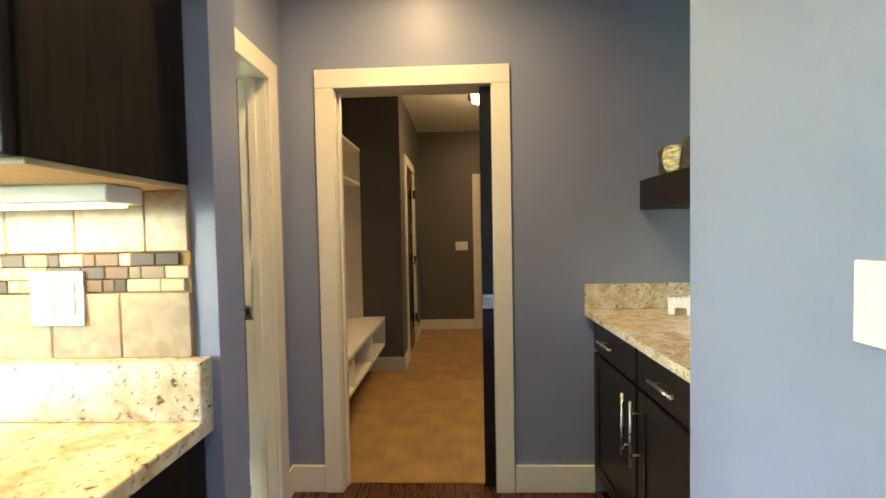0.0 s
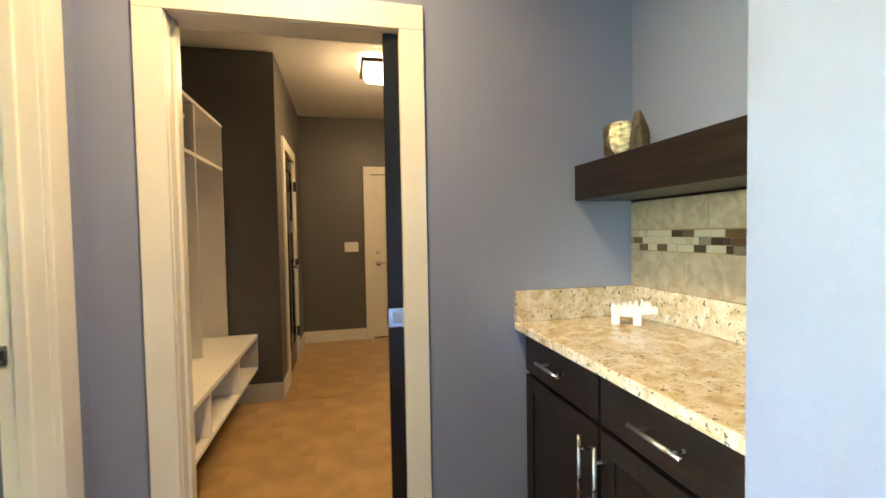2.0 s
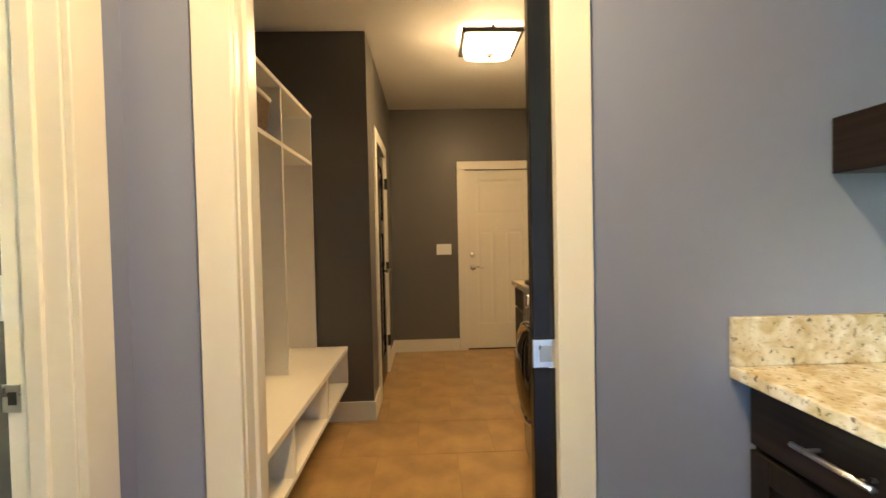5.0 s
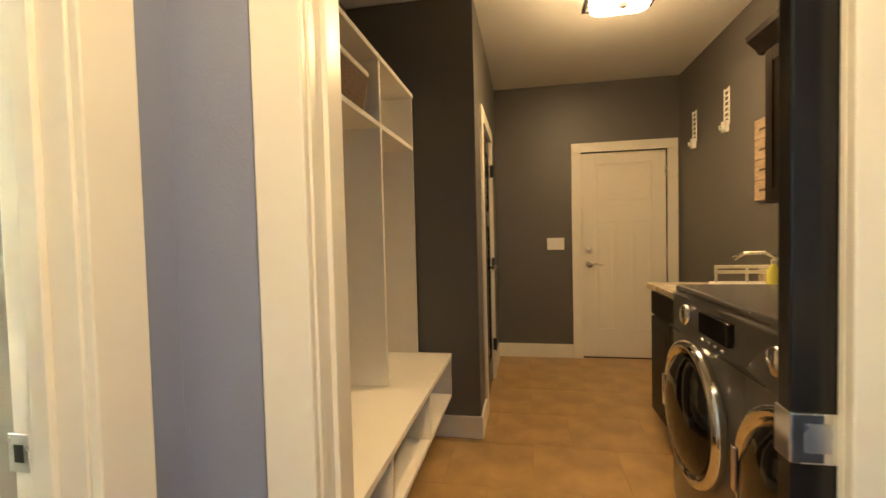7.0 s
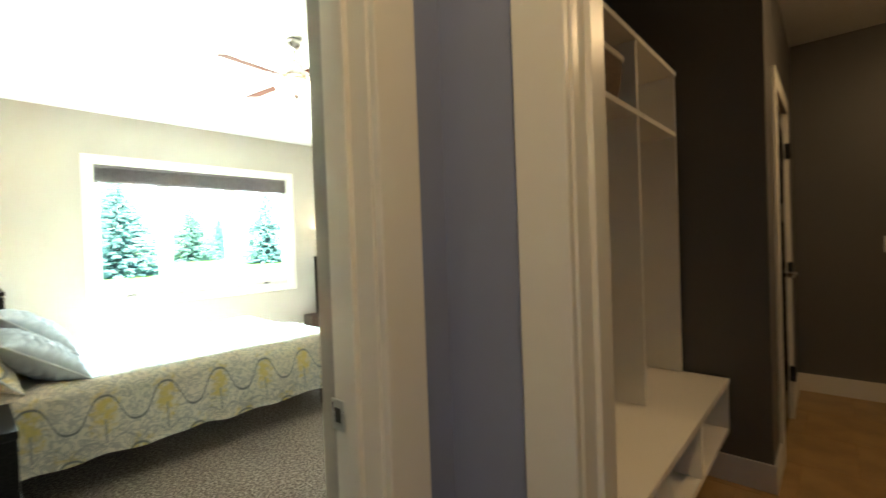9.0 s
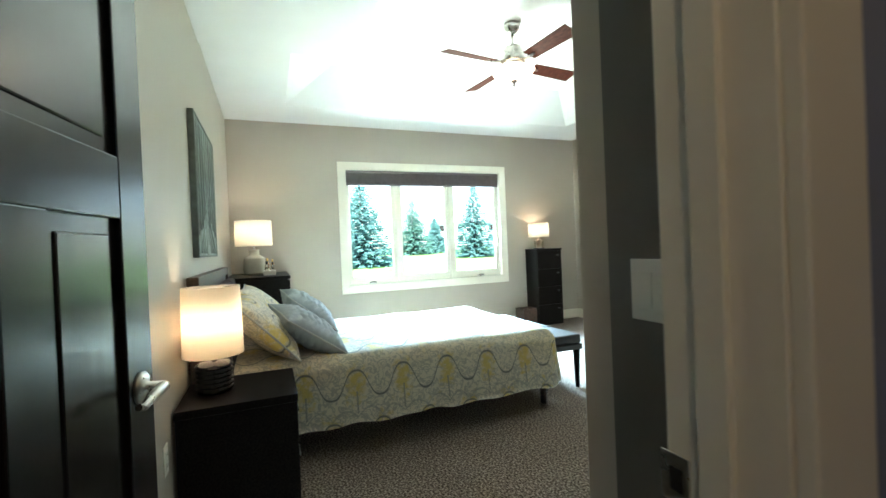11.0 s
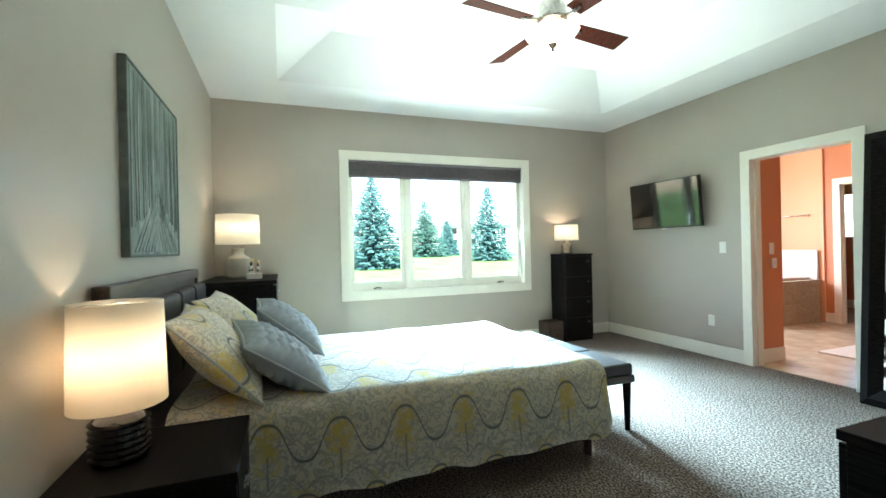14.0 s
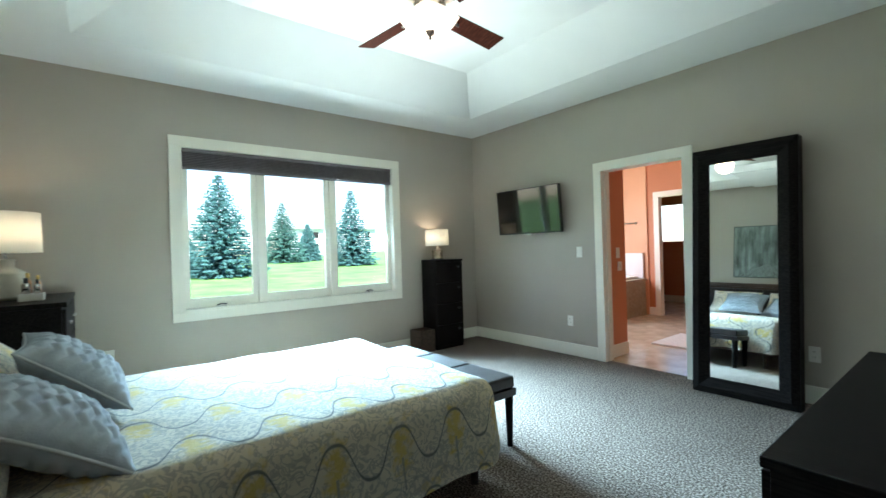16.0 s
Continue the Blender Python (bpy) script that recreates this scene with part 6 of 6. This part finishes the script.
def ceiling_fan():
    f = thing("ceiling_fan", pose(-3.265, 4.555, TRAY_H - 0.002), "brushed nickel ceiling fan with four cherry blades and lit bowl", "ceiling fan")
    part("canopy", bm_lathe([(0.0, 0.0), (0.07, 0.0), (0.068, -0.035), (0.035, -0.075), (0.015, -0.08)], 32), M["steel"], f)
    part("downrod", bm_lathe([(0.012, -0.07), (0.012, -0.215)], 14), M["steel"], f)
    part("motor", bm_lathe([(0.02, -0.175), (0.055, -0.18), (0.085, -0.195), (0.098, -0.215), (0.102, -0.235), (0.102, -0.298), (0.096, -0.312), (0.07, -0.322), (0.055, -0.335), (0.0, -0.337)], 36), M["steel"], f)
    for k in range(4):
        ang = radians(7 + 90 * k)
        b = bmesh.new()
        n = 10
        top, bot = [], []
        for i in range(n + 1):
            r = 0.20 + 0.47 * i / n
            wd = 0.058 + 0.012 * i / n
            for s in (-1, 1):
                z = -0.325 - s * wd * 0.24
                top.append(Vector((r, s * wd, z + 0.003)))
                bot.append(Vector((r, s * wd, z - 0.003)))
        rot = Matrix.Rotation(ang, 4, "Z")
        tv_ = [b.verts.new(rot @ p) for p in top]
        bv_ = [b.verts.new(rot @ p) for p in bot]
        for i in range(n):
            j = 2 * i
            b.faces.new((tv_[j], tv_[j + 2], tv_[j + 3], tv_[j + 1]))
            b.faces.new((bv_[j + 1], bv_[j + 3], bv_[j + 2], bv_[j]))
            b.faces.new((tv_[j], bv_[j], bv_[j + 2], tv_[j + 2]))
            b.faces.new((tv_[j + 1], tv_[j + 3], bv_[j + 3], bv_[j + 1]))
        b.faces.new((tv_[0], tv_[1], bv_[1], bv_[0]))
        b.faces.new((tv_[-2], bv_[-2], bv_[-1], tv_[-1]))
        bmesh.ops.recalc_face_normals(b, faces=b.faces[:])
        bl = part("blade", b, M["blade"], f, "cherry-stained blade")
        arm = bm_tube([rot @ Vector((0.09, 0, -0.31)), rot @ Vector((0.16, 0.012, -0.332)), rot @ Vector((0.26, 0.0, -0.331))], [0.012, 0.015, 0.010], 8)
        part("blade_iron", arm, M["steel"], bl)
    part("light_collar", bm_lathe([(0.06, -0.335), (0.09, -0.345), (0.09, -0.355), (0.0, -0.356)], 32), M["steel"], f)
    # square-sided glass bowl
    b = bmesh.new()
    rings = []
    for z, r in ((-0.357, 0.135), (-0.385, 0.15), (-0.43, 0.12), (-0.455, 0.04)):
        ring = []
        for k in range(32):
            a = 2 * math.pi * k / 32
            sq = 1 / (abs(math.cos(a)) ** 5 + abs(math.sin(a)) ** 5) ** 0.2
            ring.append(b.verts.new((r * sq * math.cos(a), r * sq * math.sin(a), z)))
        rings.append(ring)
    for p, q in zip(rings, rings[1:]):
        for k in range(32):
            b.faces.new((p[k], p[(k + 1) % 32], q[(k + 1) % 32], q[k])).smooth = True
    b.faces.new(rings[0])
    b.faces.new(rings[-1])
    bmesh.ops.recalc_face_normals(b, faces=b.faces[:])
    part("glass_bowl", b, M["lamp_glass"], f, "lit frosted glass bowl")
    part("finial", bm_lathe([(0.040, -0.452), (0.036, -0.458), (0.008, -0.484), (0.012, -0.494), (0.0, -0.504)], 4), M["black_plastic"], f)

    f.scale = (1.0, 1.0, 1.05)


ceiling_fan()


# ---- bathroom ----
wall_along_y("wall_bath_stub", 7.17, 7.56, -3.80, -3.70, BED_H, M["orange"], "terracotta bathroom wall beside the doorway")
# west and east walls take the peach tone, with sunlight in the colour
wall_along_y("wall_bath_west", 7.17, 11.2, -6.12, -6.0, BED_H, M["peach"], "bathroom wall with a window, sunlight put into its peach colour", [(7.55, 9.0, 1.0, 2.2)])
wall_along_x("wall_bath_north", -6.0, -0.82, 10.30, 10.40, BED_H, M["orange"], "terracotta bathroom wall around the inner doorway", [(-4.62, -3.86, 0, DOOR_H + 0.02)])
wall_along_y("wall_bath_east", 7.17, 11.2, -0.87, -0.77, BED_H, M["peach"], "plain bathroom wall in the peach sunlit tone")
wall_along_x("wall_bath_far", -6.12, -0.77, 12.2, 12.3, BED_H, M["orange"], "terracotta wall with a small window beyond the bathroom", [(-5.6, -4.2, 1.25, 2.0)])
wall_along_y("wall_far_room_west", 10.40, 12.2, -6.12, -6.0, BED_H, M["orange"], "terracotta side wall of the inner room")
wall_along_y("wall_far_room_east", 10.40, 12.2, -0.87, -0.77, BED_H, M["orange"], "terracotta side wall of the inner room")
solid("ceiling_far_room", bm_box(-6.12, -0.77, 11.2, 12.3, BED_H, BED_H + 0.1), M["ceil"], "white ceiling of the inner room", "ceiling")
frame_casing("casing_bath_inner", "x", -4.60, -3.88, DOOR_H, 10.30, -1, "white flat casing round the inner bathroom doorway")
jamb_lining("jamb_bath_inner", "x", -4.60, -3.88, DOOR_H, 10.30, 10.40, "white lining of the inner bathroom doorway")
baseboard("baseboard_bath_a", -3.70, -3.685, 7.188, 7.56, BB)
baseboard("baseboard_bath_b", -4.80, -4.692, 10.285, 10.30, BB)
baseboard("baseboard_far_room", -6.0, -0.87, 12.185, 12.2, BB)
tb = thing("bathtub", pose(-6.0, 9.13, 0), "white drop-in bathtub in a tiled deck", "bathtub")
part("deck_front", bm_box(1.12, 1.16, 0, 1.12, 0, 0.60), M["grout"], tb)
part("deck_front", bm_box(0.0, 1.12, 0, 0.04, 0, 0.60), M["grout"], tb)
part("deck_top", bm_box(0.0, 1.17, -0.01, 1.135, 0.60, 0.62, 0.003), M["stone"], tb)
me = mesh_of("deck_tile", bm_box(0, 0.008, -0.147, 0.147, -0.147, 0.147, 0.0015, 1))
me.materials.append(M["stone"])
for r in range(2):
    for c in range(4):
        if 0.147 + c * 0.298 + 0.147 < 1.2:
            piece("deck_tile", me, tb, (1.16, 0.145 + c * 0.27, 0.15 + r * 0.30))
part("tub_rim", bm_box(0.12, 1.04, 0.05, 1.09, 0.62, 0.665, 0.018, 3), M["tub"], tb)
part("tub_back_rest", bm_box(0.10, 1.14, 1.085, 1.115, 0.62, 1.06, 0.006), M["tub"], tb, "white tub surround panel")
# thin slab added over the terracotta wall to carry its sunlit part as colour
solid("wall_tub_sunlit_slab", bm_box(-6.0, -4.80, 10.27, 10.30, 0, BED_H), M["peach"], "added slab above the bathtub, sunlight put into its peach colour", "wall")
bar = thing("towel_bar", pose(-5.25, 10.27, 1.58, 0, 0, -90), "brushed nickel towel bar on the peach wall", "towel bar")
part("bar", bm_tube([(0.06, -0.35, 0), (0.06, 0.28, 0)], 0.009, 10), M["steel"], bar)
for y in (-0.33, 0.26):
    part("bracket", bm_lathe([(0.024, 0), (0.02, 0.012), (0.010, 0.02), (0.010, 0.065), (0, 0.067)], 14, at=(0, y, 0), axis="x"), M["steel"], bar)
mt = thing("bath_mat", pose(-3.45, 8.55, 0), "pale grey bath mat on the tile floor", "rug")
part("pile", bm_box(-0.28, 0.28, -0.4, 0.4, 0.0, 0.02, 0.008), M["rug"], mt)


# ---- outdoors ----
def ground_height(x):
    return -0.45 + 0.018 * min(max(-x - 6, 0), 70)


def make_ground():
    bm = bmesh.new()
    xs = [-900, -300, -120, -76, -60, -45, -35, -28, -22, -16, -11, -8, -6, 10, 60, 300, 900]
    ys = [-900, -200, -60, -20, 0, 10, 20, 30, 60, 200, 900]
    g = [[bm.verts.new((x, y, ground_height(x) + (0 if -90 < x < -5 else 0.0))) for y in ys] for x in xs]
    for i in range(len(xs) - 1):
        for j in range(len(ys) - 1):
            bm.faces.new((g[i][j], g[i + 1][j], g[i + 1][j + 1], g[i][j + 1]))
    bmesh.ops.recalc_face_normals(bm, faces=bm.faces[:])
    solid("ground", bm, M["lawn"], "sunlit mown green lawn rising gently away from the house", "lawn")


make_ground()


def spruce(x, y, h, width, material, seed, label):
    """A spruce: tapered trunk, whorls of drooping boughs, each a fan of small needle clumps."""
    rng = random.Random(seed)
    z = ground_height(x)
    t = thing("spruce_tree", pose(x, y, z), label, "tree", "spruces on the lawn")
    part("trunk", bm_tube([(0, 0, -0.1), (0, 0, h * 0.5), (0, 0, h)], [0.13, 0.07, 0.012], 8), M["trunk"], t)
    verts, faces = [], []
    whorls = 34
    for wv in range(whorls):
        f = wv / (whorls - 1)
        zb = h * (0.04 + 0.95 * f)
        reach = width * (1 - f) ** 0.85 * rng.uniform(0.88, 1.08) + 0.10
        nb = int(7 + 11 * (1 - f))
        a0 = rng.uniform(0, 6.28)
        for b in range(nb):
            a = a0 + 2 * math.pi * b / nb + rng.uniform(-0.15, 0.15)
            r = reach * rng.uniform(0.78, 1.12)
            ns = max(3, int(r / 0.16))
            for s in range(1, ns + 1):
                q = s / ns
                d = r * q
                zc = zb - 0.20 * d + 0.22 * d * q * 0.6 + rng.uniform(-0.04, 0.04)
                cx, cy = d * math.cos(a) + rng.uniform(-0.05, 0.05), d * math.sin(a) + rng.uniform(-0.05, 0.05)
                for side in (-1, 0, 1):
                    aa = a + side * 0.75 + rng.uniform(-0.2, 0.2)
                    ln = rng.uniform(0.16, 0.30) * (0.6 + 0.6 * (1 - f))
                    wd = ln * 0.22
                    dx, dy = math.cos(aa), math.sin(aa)
                    k = len(verts)
                    tilt = rng.uniform(-0.10, 0.06)
                    verts += [(cx - dy * wd, cy + dx * wd, zc), (cx + dy * wd, cy - dx * wd, zc - 0.02), (cx + dx * ln, cy + dy * ln, zc + tilt), (cx + dx * ln * 0.4, cy + dy * ln * 0.4, zc + 0.07)]
                    faces += [(k, k + 1, k + 2), (k, k + 2, k + 3), (k + 1, k + 3, k + 2)]
    me = bpy.data.meshes.new("crown")
    me.from_pydata(verts, [], faces)
    me.materials.append(material)
    ob = new("crown", me)
    ob.parent = t


spruce(-29.5, 8.45, 6.0, 2.35, M["needles"], 1, "large blue spruce with dense drooping boughs on the lawn")
spruce(-31.5, 6.0, 5.2, 1.7, M["needles2"], 5, "green spruce beside the larger blue spruce")
spruce(-47.1, 17.8, 6.2, 2.3, M["needles2"], 2, "distant green spruce at the edge of the lawn")
spruce(-50.0, 21.6, 4.2, 1.4, M["needles"], 6, "small distant blue spruce in front of a house")
spruce(-34.8, 19.6, 6.3, 1.95, M["needles"], 3, "narrow blue spruce standing alone on the lawn")
spruce(-33.0, 3.2, 6.0, 1.7, M["needles"], 7, "blue spruce at the side of the lawn")

hs = thing("neighbour_house", pose(-86, 40, ground_height(-86)), "pale distant neighbouring house with arched window", "house")
part("wall", bm_box(-5, 5, -8, 8, -0.5, 5.0), M["house"], hs)
bm = bmesh.new()
e = [[bm.verts.new((x, y, z)) for x, z in ((-5.6, 5.0), (0, 8.2), (5.6, 5.0))] for y in (-8.6, 8.6)]
for k in range(3):
    j = (k + 1) % 3
    bm.faces.new((e[0][k], e[0][j], e[1][j], e[1][k]))
bm.faces.new(e[0])
bm.faces.new(list(reversed(e[1])))
bmesh.ops.recalc_face_normals(bm, faces=bm.faces[:])
part("roof", bm, M["roof"], hs)
for y in (-5, -1, 3, 6):
    for z in (0.9, 3.1):
        wn = part("window", bm_box(5.0, 5.06, y - 0.7, y + 0.7, z, z + 1.4, 0.02), M["trim"], hs)
        part("pane", bm_box(5.06, 5.08, y - 0.6, y + 0.6, z + 0.1, z + 1.3), M["dark_glass"], wn)

# ---- tiled and planked surfaces, piece by piece ----
splash_tiles("niche_backsplash", "beige stone tile backsplash with a glass mosaic band", 1.668, "y", 2.099, 3.146, 1.0275, 1.175, 1.254, 1.3695, -1, 3)
splash_tiles("kitchen_backsplash", "warm-lit beige stone tile with a glass mosaic band", 1.928, "x", -1.05, -0.030, 1.0305, 1.17, 1.252, 1.381, -1, 7)


def floor_tiles(name, label, x0, x1, y0, y1, size, material):
    f = solid(name, bm_box(x0, x1, y0, y1, -0.10, -0.0015), M["grout"], label, "floor")
    store = {}
    r, y = 0, y0
    while y < y1 - 0.02:
        b = min(y1, y + size)
        x = x0 - (size / 2 if r % 2 else 0)
        while x < x1 - 0.02:
            a0, a1 = max(x0, x), min(x1, x + size)
            if a1 - a0 > 0.03:
                key = (round(a1 - a0, 3), round(b - y, 3))
                if key not in store:
                    w, h = a1 - a0 - 0.003, b - y - 0.003
                    me = mesh_of("floor_tile", bm_box(-w / 2, w / 2, -h / 2, h / 2, -0.005, 0.0, 0.0008, 1))
                    me.materials.append(material)
                    store[key] = me
                piece("floor_tile", store[key], f, ((a0 + a1) / 2, (y + b) / 2, 0))
            x += size
        y += size
        r += 1


floor_tiles("floor_mud", "beige square ceramic floor tiles in running bond", -0.82, 1.74, 3.21, 6.96, 0.45, M["tile"])
floor_tiles("floor_bath", "pale beige bathroom floor tiles", -6.12, -0.77, 7.11, 12.3, 0.45, M["bath_tile"])
planks = bpy.data.objects["floor_hall"]
pm = {}
rngp = random.Random(9)
y = 0.6
while y < 3.2:
    lo, hi = (-1.2, 1.085) if y < 2.05 else (-0.40, 1.66)
    x = lo - rngp.uniform(0, 0.5)
    while x < hi - 0.05:
        ln = rngp.choice((0.6, 0.8, 1.0))
        a, b = max(lo, x), min(hi, x + ln)
        x += ln
        if b - a < 0.05:
            continue
        key = round(b - a, 2)
        if key not in pm:
            me = mesh_of("plank", bm_box(0.0006, b - a - 0.0006, 0.0006, 0.0814, -0.012, 0.0, 0.001, 1))
            me.materials.append(M["hardwood"])
            pm[key] = me
        piece("plank", pm[key], planks, (a, y, 0))
    y += 0.082
